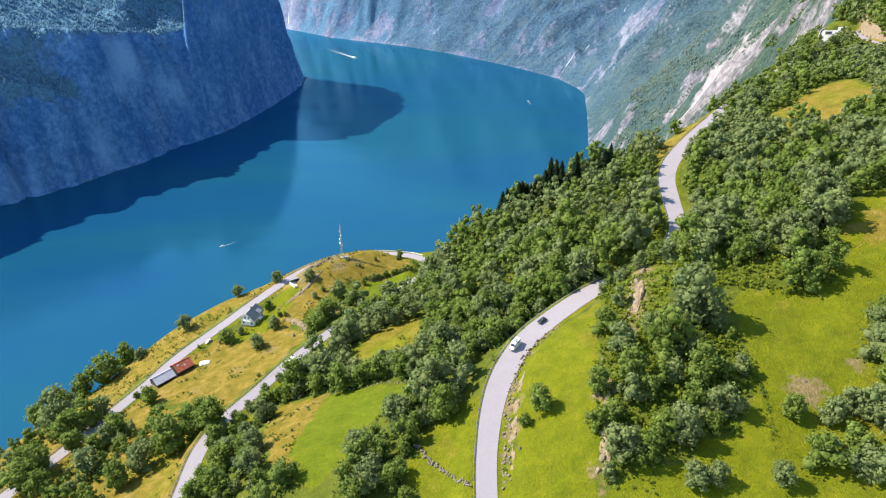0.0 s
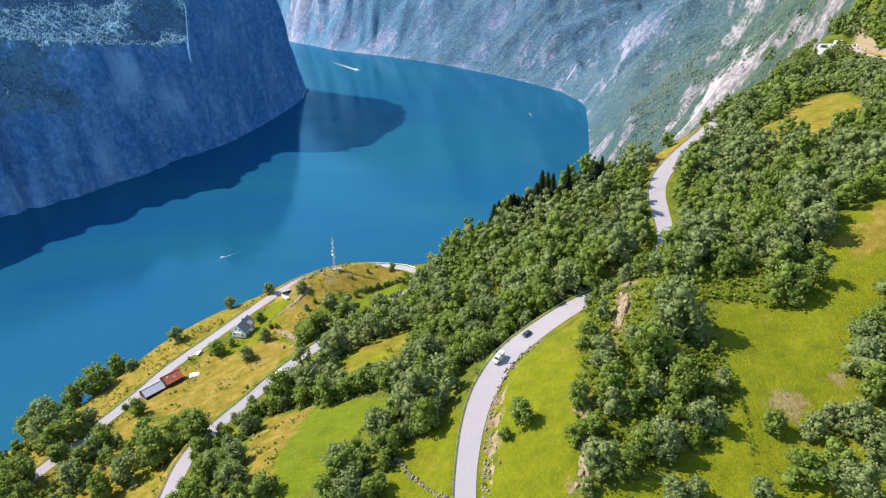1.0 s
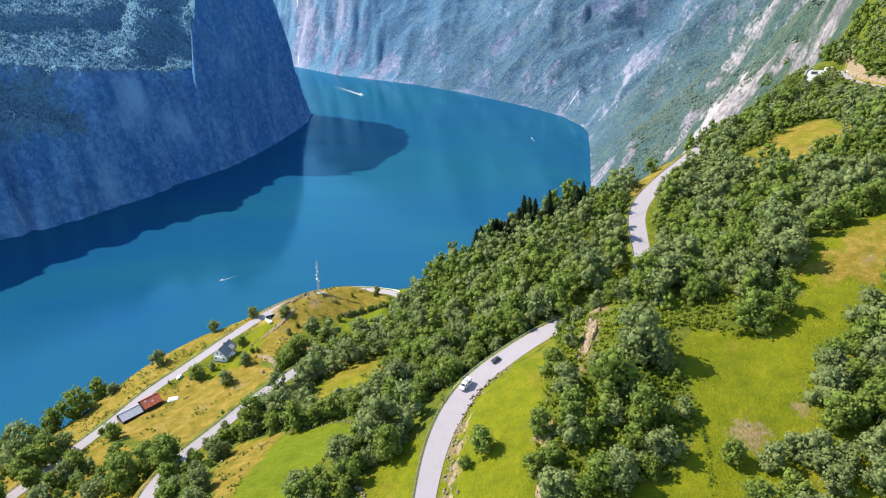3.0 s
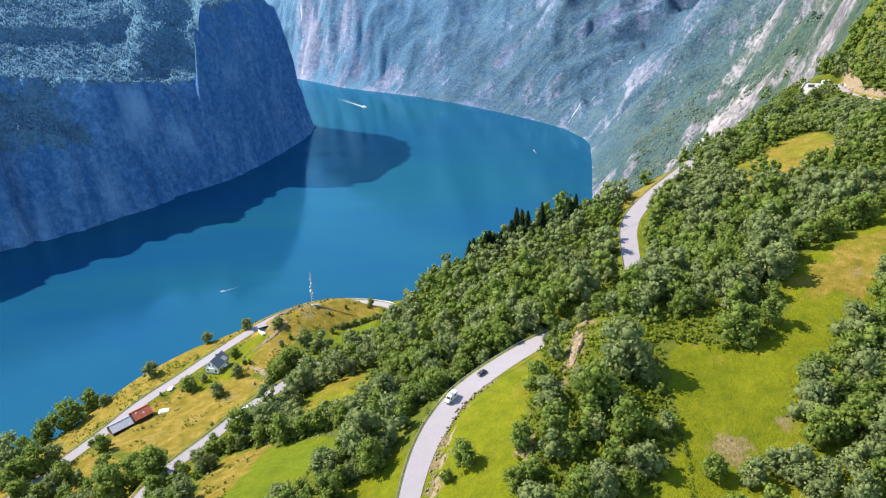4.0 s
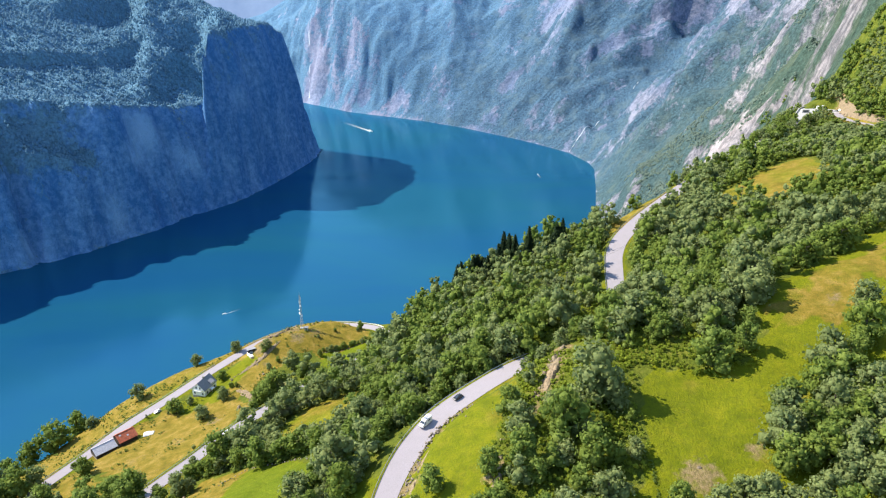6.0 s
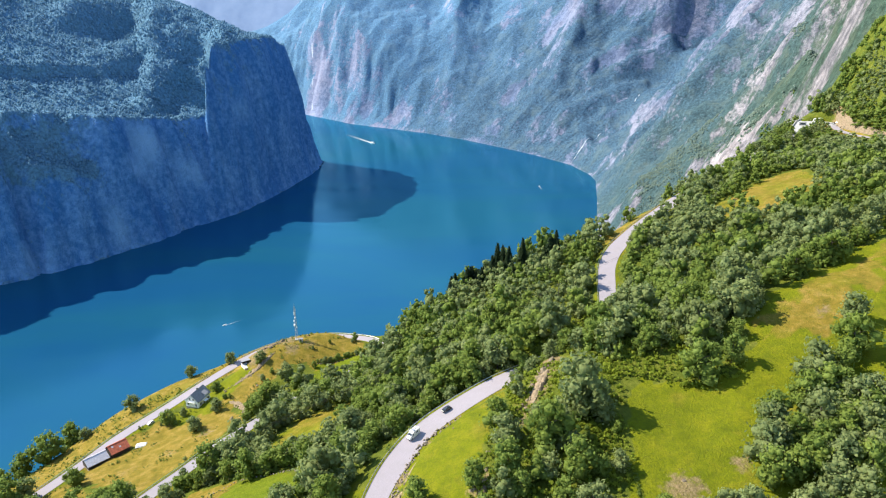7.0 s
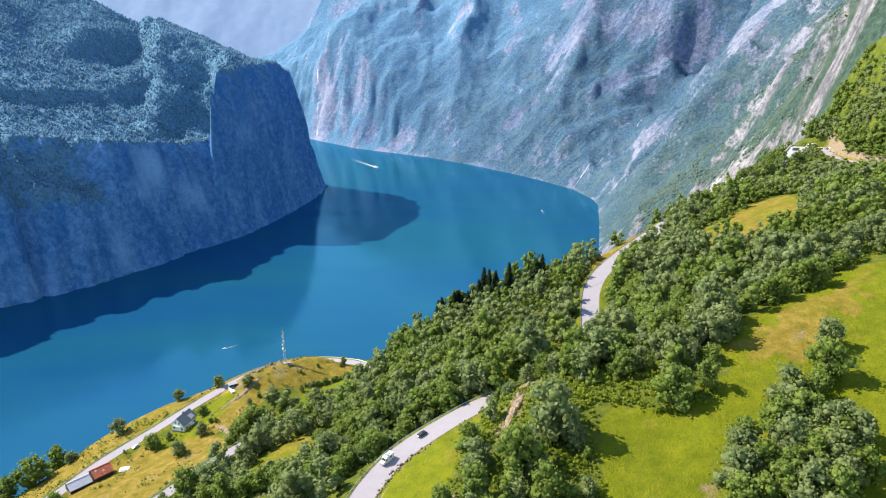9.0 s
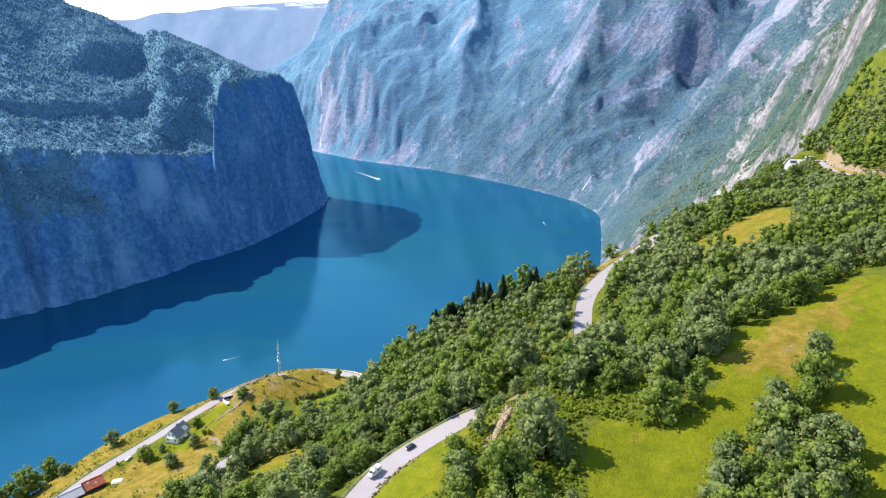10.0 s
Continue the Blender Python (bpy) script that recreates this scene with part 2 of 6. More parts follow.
# the brow over which the hillside falls to the fjord
BROW = [(-420, 60), (-330, 150), (-258, 245), (-215, 325), (-178, 366), (-145, 392), (-116, 408), (-85, 437), (-55, 441), (-28, 438),
        (10, 416), (40, 402), (75, 400), (130, 410), (172, 446), (230, 512), (300, 604), (345, 678), (392, 722), (480, 800), (620, 900)]
# shores of the fjord
SHORE_RIGHT = [(-760, -300), (-640, 100), (-520, 420), (-330, 640), (-80, 760), (130, 900), (290, 1150), (370, 1500), (430, 1900),
               (466, 2114), (510, 2370), (545, 2600), (540, 2690), (483, 2866), (359, 3031), (259, 3144), (52, 3354),
               (-187, 3546), (-583, 3773), (-840, 4002), (-1130, 4290), (-1560, 4560), (-2300, 4800)]
SHORE_LEFT = [(-1990, 350), (-1330, 1150), (-1130, 1420), (-975, 1610), (-820, 1830), (-735, 2050), (-635, 2420), (-580, 2700),
              (-572, 2875), (-622, 2925), (-800, 2985), (-1500, 3200)]


def spline(points, step):
    """A smooth line through the points, with a point about every step metres."""
    p = np.array(points, float)
    p = np.vstack([2 * p[0] - p[1], p, 2 * p[-1] - p[-2]])
    out = []
    for a, b, c, d in zip(p[:-3], p[1:-2], p[2:-1], p[3:]):
        n = max(1, int(np.linalg.norm(c - b) / step))
        t = (np.arange(n) / n)[:, None]
        out.append(0.5 * (2 * b + (c - a) * t + (2 * a - 5 * b + 4 * c - d) * t ** 2 + (3 * b - a - 3 * c + d) * t ** 3))
    return np.vstack(out + [p[-2:-1]])


def along(x, y, line):
    """Distance to a polyline, signed (positive to its left), with the nearest point's index."""
    line = np.array(line, float)
    best, side, where = np.full(x.shape, 1e18), np.ones(x.shape), np.zeros(x.shape)
    for n, (a, b) in enumerate(zip(line[:-1], line[1:])):
        ux, uy = b[0] - a[0], b[1] - a[1]
        t = np.clip(((x - a[0]) * ux + (y - a[1]) * uy) / (ux * ux + uy * uy), 0, 1)
        dx, dy = x - a[0] - t * ux, y - a[1] - t * uy
        d = dx * dx + dy * dy
        near = d < best
        best, where = np.where(near, d, best), np.where(near, n + t, where)
        side = np.where(near, np.sign(ux * dy - uy * dx + 1e-9), side)
    return np.sqrt(best) * side, where


def inside(x, y, corners):
    hit = np.zeros(np.shape(x), bool)
    c = list(corners)
    for (ax, ay), (bx, by) in zip(c, c[1:] + c[:1]):
        if ay != by:
            hit ^= ((ay > y) != (by > y)) & (x < (bx - ax) * (y - ay) / (by - ay) + ax)
    return hit


def lattice(ix, iy, seed):
    h = (ix.astype(np.int64) * 374761393 + iy.astype(np.int64) * 668265263 + seed * 974711) & 0x7FFFFFFF
    h = ((h ^ (h >> 13)) * 1274126177) & 0x7FFFFFFF
    return ((h ^ (h >> 16)) & 0xFFFF) / 32767.5 - 1


def value(x, y, seed=0):
    """Smooth noise from -1 to 1 with a grain of one unit."""
    ix, iy = np.floor(x), np.floor(y)
    fx, fy = x - ix, y - iy
    fx, fy = fx * fx * (3 - 2 * fx), fy * fy * (3 - 2 * fy)
    a, b = lattice(ix, iy, seed), lattice(ix + 1, iy, seed)
    c, d = lattice(ix, iy + 1, seed), lattice(ix + 1, iy + 1, seed)
    return (a + (b - a) * fx) * (1 - fy) + (c + (d - c) * fx) * fy


def fractal(x, y, seed=0, octaves=4):
    return sum(value(x * 2 ** n, y * 2 ** n, seed + n) * 0.5 ** n for n in range(octaves))


def ridged(x, y, seed=0, octaves=4):
    return sum((1 - 2 * np.abs(value(x * 2 ** n, y * 2 ** n, seed + n))) * 0.5 ** n for n in range(octaves))


def ramp(x, a, b):
    t = np.clip((x - a) / (b - a), 0, 1)
    return t * t * (3 - 2 * t)


SPOT = np.array(SPOTS, float)


def plate_weights():
    n = len(SPOT)
    d = np.hypot(SPOT[:, None, 0] - SPOT[None, :, 0], SPOT[:, None, 1] - SPOT[None, :, 1])
    k = d ** 2 * np.log(d + 1e-9) / 1e4
    k[np.arange(n), np.arange(n)] = 0.02
    flat = np.c_[np.ones(n), SPOT[:, :2] / 100]
    return np.linalg.solve(np.block([[k, flat], [flat.T, np.zeros((3, 3))]]), np.r_[SPOT[:, 2], 0, 0, 0])


PLATE = plate_weights()


def plate(x, y):
    z = PLATE[-3] + PLATE[-2] * x / 100 + PLATE[-1] * y / 100
    for (a, b, _), c in zip(SPOT, PLATE):
        d = np.hypot(x - a, y - b)
        z = z + c * d * d * np.log(d + 1e-9) / 1e4
    return z


BROW_LINE = np.array(spline(BROW, 12))
ROADS = [spline(r, 4) for r in (ROAD_UPPER, ROAD_MIDDLE, ROAD_LOWER)]


def road_bed(x, y):
    """Distance to the nearest road and that road's height there."""
    best, height = np.full(x.shape, 1e9), np.zeros(x.shape)
    for line in ROADS:
        d, w = along(x, y, line[::2, :2])
        z = np.interp(w, np.arange(len(line[::2])), line[::2, 2])
        near = np.abs(d) < best
        best, height = np.where(near, np.abs(d), best), np.where(near, z, height)
    return best, height


def rise(x, y):
    """The steep wooded shoulder above the lookout's bend."""
    u = np.clip(x - 419 - 0.10 * (y - 720), 0, 82)
    return 1.5 * u ** 2 / (u + 8) * ramp(y, 545, 690) * (1 - ramp(y, 900, 1060))


def hillside(x, y):
    """Height of the near hillside."""
    d, w = along(x, y, BROW_LINE)
    n = np.arange(len(BROW_LINE))
    ex, ey = np.interp(w, n, BROW_LINE[:, 0]), np.interp(w, n, BROW_LINE[:, 1])
    out = np.maximum(d, 0)
    z = np.where(d > 0, plate(ex, ey) - 1.35 * out ** 2 / (out + 7), plate(x, y))
    z = z + rise(x, y) + 0.9 * fractal(x / 23, y / 23, 3) + 0.25 * fractal(x / 5, y / 5, 9, 2)
    gap, bed = road_bed(x, y)
    mix = ramp(gap, 5.0, 10)
    return bed * (1 - mix) + z * mix - 0.12 * (1 - ramp(gap, 3.0, 5.0))


def mountain_right(x, y):
    """Height of the mountains beyond the hillside and across the head of the reach."""
    d, w = along(x, y, SHORE_RIGHT)
    d = -d
    k = np.interp(y, [700, 1300, 1700, 2100, 3000, 4200], [1.35, 1.35, 1.1, 0.88, 0.86, 1.02])
    run = np.maximum(d, 0)
    warp = 60 * fractal(x / 420, y / 420, 31, 3)
    z = k * run ** 1.02
    # spurs and gullies that run down to the shore
    s = w * 170 + warp
    lean = s + np.interp(y, [1500, 2600, 3300], [0.2, 0.5, 0.7]) * run + 40 * fractal(x / 150, y / 150, 45, 2)
    z = z * (1 + (0.19 - 0.145 * ramp(y - 0.4 * x, 2700, 3500)) * ridged(lean / 330, run / 900, 41, 3) - 0.05) + np.minimum(run / 90, 1) * (
        (12 - 7 * ramp(y, 3300, 3800)) * ridged((lean + 0.15 * run) / 95, run / 480, 47, 3) + (22 - 10 * ramp(y, 3300, 3800)) * ridged(x / 170, y / 170, 53, 4) + 3 * ridged(x / 26, y / 26, 57, 2))
    # a gorge with a fall behind the lookout
    v, _ = along(x, y, [(606, 1165), (622, 1215), (665, 1285)])
    z = z - 62 * (1 - ramp(np.abs(v), 14, 26)) * np.exp(-((x - 618) ** 2 + (y - 1205) ** 2) / 42 ** 2)
    # the sheer end of the far mountain
    z = z + 420 * ramp(-x + 90 * fractal(x / 260, y / 260, 35, 3), -100, 850) * ramp(run + 24 * fractal(x / 70, y / 70, 39, 3), 4, 210) * (1 - 0.75 * ramp(y, 4200, 4700))
    # side valley with the falls
    v, _ = along(x, y, [(470, 2900), (760, 3010), (1150, 3200), (1900, 3500)])
    z = z - np.exp(-(v / 210) ** 2) * np.minimum(run, 900) * 0.42
    # spurs added beside it to cast shade over the hollows behind them
    for line, high, wide in (([(290, 3080), (520, 3380), (760, 3900)], 110, 150), ([(-120, 3470), (-40, 3800), (120, 4400)], 110, 170),
                             ([(480, 2330), (800, 2420), (1300, 2500)], 90, 110)):
        v, _ = along(x, y, line)
        z = z + high * np.maximum(0, 1 - np.abs(v + 25 * fractal(x / 130, y / 130, 37, 2)) / wide) * ramp(run, 40, 330)
    # its end is capped by bearing, shaped to fit the skyline in the camera's view
    q = x + 0.23 * (y - 4600) + 14 * fractal(x / 60, y / 60, 33, 3)
    cap = np.interp(q, [-1600, -1265, -1188, -1110, -1031, -985, -927, -700], [380, 466, 500, 547, 622, 712, 828, 1300])
    z = cap - 10 * np.logaddexp(0, (cap - z) / 10)
    return np.where(d < 0, d * 0.8, z)


def land_right(x, y):
    w = np.maximum(ramp(x, 430, 620), ramp(y, 730, 950))
    w = np.where((y > 470) & (x > 380), np.maximum(w, ramp(x + 0.4 * y, 700, 900)), w)
    return hillside(x, y) * (1 - w) + (mountain_right(x, y) + rise(x, y)) * w


def mountain_left(x, y):
    """Height of the mountain across the fjord: a broken wall, a wooded ledge and bench above it, and a sheer buttress at its end."""
    d0, w = along(x, y, SHORE_LEFT[:9] + [(-560, 3500)])
    back, _ = along(x, y, SHORE_LEFT)
    s = w * 300
    ribs = 30 * ridged(s / 210, d0 / 500, 61, 3) + 14 * fractal(s / 52, d0 / 130, 63, 3) + 10 * fractal(x / 60, y / 60, 65, 3)
    d = d0 + ribs * ramp(d0, 5, 70) * (1 - 0.8 * ramp(d0, 170, 300)) + 12 * fractal(x / 90, y / 90, 67, 3) * ramp(d0, 90, 200)
    edge = x + 0.10 * y + 4 * fractal(x / 60, y / 60, 69, 2)
    deep = np.clip(d - 150, 0, 300)
    far_end = ramp((edge + 569 + 0.62 * deep) / (1 + deep / 14), -9, 9)
    d = d - 78 * (1 - ramp(y + 25 * fractal(x / 90, y / 90, 77, 2), 1880, 2200))
    k = x + 0.389 * y + 22 * fractal(x / 80, y / 160, 69, 2)
    low = np.interp(y, [900, 1400, 1568, 1638, 1725, 1800, 1900], [318, 318, 300, 273, 228, 193, 158])
    bench = np.interp(y, [900, 1400, 1632, 1755, 1827, 1893, 2028, 2216, 2600], [418, 412, 397, 391, 379, 364, 336, 318, 305])
    bench = bench + 7 * fractal(s / 60, d0 / 200, 75, 2)
    ledge = 1 - ramp(y, 1730, 1850)
    stepped = (low + 14) * ramp(d, -8, 52) ** 0.8 + 1.05 * np.clip(d - 40, 0, 110) + np.maximum(bench - low - 129, 4) * ramp(d, 142, 160)
    sheer = bench * ramp(d, -8, 128) ** 0.75
    z = stepped * ledge + sheer * (1 - ledge)
    # wooded slopes above the bench, with a broken step and a hollow
    broken = 1 - ramp(k, -190, -90)
    hollow = ramp(k, -520, -330) * (1 - ramp(k, -200, 60))
    z = z + 0.50 * np.clip(d - 150, 0, 230) + broken * 30 * ramp(d, 372, 402) + (1 - broken) * 0.40 * np.clip(d - 150, 0, 480)
    z = z + 0.46 * np.clip(d - 385, 0, 230) + hollow * 60 * ramp(d, 575, 705) + (0.5 + 0.15 * (1 - hollow)) * np.maximum(d - 615, 0)
    # the buttress
    head = np.interp(y, [2100, 2250, 2450, 2640, 2720, 2810, 2900, 3100], [516, 520, 532, 536, 512, 468, 410, 320])
    wall = head * ramp(d, -8, 122) ** 0.75 + np.interp(k, [40, 90, 250, 400], [0.66, 0.58, 0.20, 0.12]) * np.maximum(d - 110, 0)
    z = z + (wall - z) * far_end - 3
    crest = np.interp(k, [-700, -450, -330, -234, -130, -8, 133, 249, 356, 500], [884, 812, 772, 776, 706, 652, 600, 560, 548, 530])
    z = z + 5 * ridged(x / 75, y / 75, 71, 3) * ramp(d, 60, 220)
    z = crest - 12 * np.logaddexp(0, (crest - z) / 12)
    z = np.minimum(z, (head + 15) * ramp(back + 0.6 * ribs, -8, 130) ** 0.75 + 1.1 * np.maximum(back - 110, 0))
    return np.where(back < -15, -30, z)


# open ground, with how dry its turf is
OPEN_GROUND = {
    "meadow_right": [(108, 215), (100, 203), (97, 189), (97, 170), (88, 154), (67, 145), (41, 139), (60, 90), (240, 90), (262, 260), (237, 286),
                     (214, 291), (186, 267), (169, 257), (154, 239), (144, 220), (140, 207), (123, 207)],
    "meadow_road": [(61, 228), (54, 199), (49, 176), (46, 155), (42, 138), (40, 90), (18, 90), (18, 147), (22, 162), (24, 188), (29, 205), (44, 218)],
    "below_road": [(10, 195), (-5, 187), (-7, 171), (-12, 162), (-6, 148), (-6, 100), (12, 100), (9, 147), (10, 168)],
    "green": [(-13, 218), (-32, 227), (-49, 230), (-55, 191), (-54, 174), (-41, 164), (-29, 185), (-26, 196), (-13, 199)],
    "dry_bank": [(-49, 234), (-71, 238), (-73, 215), (-65, 186), (-54, 174), (-55, 191)],
    "glade": [(-11, 301), (-39, 293), (-49, 262), (-24, 240), (-4, 252)],
    "hilltop": [(-97, 440), (-60, 440), (-30, 428), (-17, 400), (-18, 388), (-49, 379), (-59, 392), (-71, 384), (-79, 363), (-89, 339),
                (-78, 327), (-86, 292), (-100, 256), (-120, 268), (-144, 278), (-167, 279), (-150, 324), (-122, 360), (-106, 386), (-160, 380), (-165, 430)],
    "hill_green": [(-14, 399), (-50, 394), (-52, 376), (-30, 362), (-14, 372)],
    "outer_edge": [(-115, 400), (-144, 430), (-190, 370), (-225, 330), (-215, 300), (-185, 290), (-178, 323), (-155, 340), (-140, 372), (-114, 388)],
    "below_middle": [(-119, 221), (-142, 219), (-139, 204), (-105, 185), (-102, 207)],
    "clearing": [(189, 404), (212, 412), (236, 436), (256, 441), (258, 396), (238, 378), (208, 354), (188, 378)],
    "verge": [(124, 380), (132, 405), (142, 424), (168, 444), (186, 447), (160, 408), (131, 378)],
    "garden": [(-136, 340), (-122, 330), (-106, 345), (-98, 365), (-90, 384), (-98, 392), (-112, 378), (-124, 358)],
    "road_strip": [(-99, 232), (-82, 232), (-68, 268), (-57, 296), (-46, 316), (-58, 326), (-75, 300), (-90, 262)],
    "lookout_bend": [(386, 694), (409, 704), (402, 660), (400, 618), (414, 592), (440, 566), (430, 556), (396, 586), (384, 616), (385, 655)],
}
DRYNESS = {"meadow_right": 0.14, "meadow_road": 0.2, "below_road": 0.25, "green": -0.6, "dry_bank": 0.85, "glade": 0.5, "hilltop": 1.0,
           "hill_green": -0.6, "outer_edge": 0.85, "below_middle": 0.95, "clearing": 0.62, "verge": 0.62, "lookout_bend": 0.8, "garden": 0.12, "road_strip": 0.35}
# bare earth and rock: x, y, radius, amount
BARE_PATCHES = [(109.5, 163, 7.5, 1.0), (181, 240, 4, 0.9), (76, 230, 5, 0.9), (72, 217, 5.5, 1.25), (80, 239, 5, 1.2), (69, 208, 5, 1.15), (66, 199, 4, 1.0),
                (53, 173, 4, 1.1), (76, 228, 5, 1.3), (23.5, 181, 4.5, 1.0), (23, 170, 4, 1.0), (25, 191, 4, 0.9), (31, 209, 4, 0.8), (20, 162, 3, 0.8),
                (178, 236, 3, 0.7), (-92, 398, 9, 0.95), (-76, 413, 9, 1.0), (-80, 330, 6, 0.6), (46, 146, 4.5, 0.75), (49, 170, 4, 0.8), (-70, 190, 6, 0.5),
                (-60, 232, 5, 0.5)]
BARE_PATCHES += [(-66, 352, 5, 1.0), (-70, 346, 5, 1.1), (-75, 338, 5, 0.9), (-96, 316, 8, 0.7), (-112, 300, 8, 0.6), (-86, 302, 6, 0.7), (-70, 402, 7, 0.9), (-60, 408, 6, 0.8), (-128, 286, 8, 0.55), (-105, 408, 10, 0.6), (128, 171, 6, 0.7), (390, 690, 20, 0.7), (414, 690, 8, 0.9), (418, 701, 8, 1.2), (420, 712, 8, 1.1), (126, 305, 5, 0.8), (129, 320, 4, 0.8), (49, 232, 4, 0.6),
                (406, 668, 7, 1.2), (406, 645, 7, 1.2), (406, 622, 7, 1.2), (414, 602, 6, 1.0), (427, 588, 6, 0.9), (412, 690, 8, 1.1), (-92, 390, 6, 0.9), (-84, 376, 4, 0.8)]


# ------------------------------------------------------------------ building helpers
def mesh_object(name, verts, faces, material, parent=None, smooth=False):
    me = bpy.data.meshes.new(name)
    me.from_pydata([tuple(v) for v in verts] if not isinstance(verts, np.ndarray) else verts.tolist(), [],
                   faces if isinstance(faces, list) else faces.tolist())
    if smooth:
        me.polygons.foreach_set("use_smooth", np.ones(len(me.polygons), bool))
    for m in material if isinstance(material, (list, tuple)) else [material]:
        me.materials.append(m)
    me.update()
    ob = new(name, me)
    if parent is not None:
        ob.parent = parent
    return ob


def quick_mesh(name, verts, tris, material):
    """A large triangle mesh from arrays."""
    me = bpy.data.meshes.new(name)
    me.vertices.add(len(verts))
    me.vertices.foreach_set("co", np.ascontiguousarray(verts, np.float32).ravel())
    me.loops.add(tris.size)
    me.loops.foreach_set("vertex_index", np.ascontiguousarray(tris, np.int32).ravel())
    me.polygons.add(len(tris))
    me.polygons.foreach_set("loop_start", np.arange(0, tris.size, tris.shape[1], dtype=np.int32))
    me.polygons.foreach_set("loop_total", np.full(len(tris), tris.shape[1], np.int32))
    for m in material if isinstance(material, (list, tuple)) else [material]:
        me.materials.append(m)
    me.update(calc_edges=True)
    me.validate()
    return me


def part(name, bm, material, parent, label=""):
    me = bpy.data.meshes.new(name)
    bm.to_mesh(me)
    bm.free()
    me.materials.append(material)
    ob = new(name, me)
    ob.parent = parent
    if label:
        ob["label"] = label
    return ob


def thing(name, where, label, category, group="", kind="", turn=0.0):
    ob = new(name)
    ob.empty_display_size = 0.5
    ob.matrix_world = pose(*where, 0, 0, turn)
    return tagged(ob, label, category, group, kind)


def sheet(xs, ys, height, keep=None):
    """Verts and quads of a height field."""
    gx, gy = np.meshgrid(xs, ys)
    gz = height(gx.ravel(), gy.ravel())
    verts = np.c_[gx.ravel(), gy.ravel(), gz]
    nx, ny = len(xs), len(ys)
    i = np.arange(nx * ny).reshape(ny, nx)
    quads = np.stack([i[:-1, :-1], i[:-1, 1:], i[1:, 1:], i[1:, :-1]], -1).reshape(-1, 4)
    if keep is not None:
        k = keep(verts)
        quads = quads[k[quads].any(1)]
        used = np.unique(quads)
        back = np.full(len(verts), -1)
        back[used] = np.arange(len(used))
        verts, quads = verts[used], back[quads]
    return verts, quads


def mask_layer(me, name, values):
    a = me.attributes.new(name, "FLOAT", "POINT")
    a.data.foreach_set("value", np.ascontiguousarray(values, np.float32))


def smooth_mesh(me):
    me.polygons.foreach_set("use_smooth", np.ones(len(me.polygons), bool))


# ------------------------------------------------------------------ land and water
NEAR = (-380, 470, 90, 770)
verts, quads = sheet(np.arange(NEAR[0], NEAR[1] + 1, 2.2), np.r_[np.arange(-150, NEAR[2], 7.0), np.arange(NEAR[2], NEAR[3] + 1, 2.2)], land_right, lambda v: v[:, 2] > -10)
me = quick_mesh("ground", verts, quads, GRASS)
smooth_mesh(me)
vx, vy = verts[:, 0], verts[:, 1]
wob = 2.2 * fractal(vx / 7, vy / 7, 17, 3), 2.2 * fractal(vx / 7, vy / 7, 27, 3)
dry, wild = np.full(len(verts), 0.3), np.ones(len(verts))
for key, shape in OPEN_GROUND.items():
    here = inside(vx + wob[0], vy + wob[1], shape)
    dry[here], wild[here] = DRYNESS[key], 0.0
dry = np.where(inside(vx + 2 * wob[0], vy + 2 * wob[1], [(150, 228), (186, 262), (240, 290), (205, 252), (176, 228)]), 0.62, dry)
low = inside(vx + 2 * wob[0], vy + 2 * wob[1], [(-260, 120), (-104, 120), (-106, 215), (-112, 262), (-172, 285), (-215, 335), (-260, 320)])
dry[low], wild[low] = 0.72, 0.2
wild[road_bed(vx, vy)[0] < 6.5] *= 0.3
bare = np.zeros(len(verts))
for bx, by, br, amount in BARE_PATCHES:
    bare = np.maximum(bare, amount * np.exp(-((vx - bx) ** 2 + (vy - by) ** 2) / br ** 2))
trail, _ = along(vx, vy, [(36, 165), (38, 159), (41, 153), (42.5, 147), (43.5, 143), (44.5, 138), (46, 130)])
bare = np.maximum(bare, 0.85 * np.exp(-(trail / 1.3) ** 2) * ramp(-vy, -166, -142))
mask_layer(me, "dry", dry)
mask_layer(me, "wild", wild)
mask_layer(me, "bare", bare)

ground = tagged(new("ground", me), "grassy hillside with lush meadows, dry turf and bare earth", "hillside", kind="structure")


def outside_near(v):
    return (v[:, 2] > -8) & ~((v[:, 0] > NEAR[0] + 30) & (v[:, 0] < NEAR[1] - 30) & (v[:, 1] > -120) & (v[:, 1] < NEAR[3] - 30))


def land_under(x, y):
    z = land_right(x, y)
    return z - 2.5 * ((x > NEAR[0] - 4) & (x < NEAR[1] + 4) & (y > -154) & (y < NEAR[3] + 4))


CLOSE = (424, 974, 700, 1690)


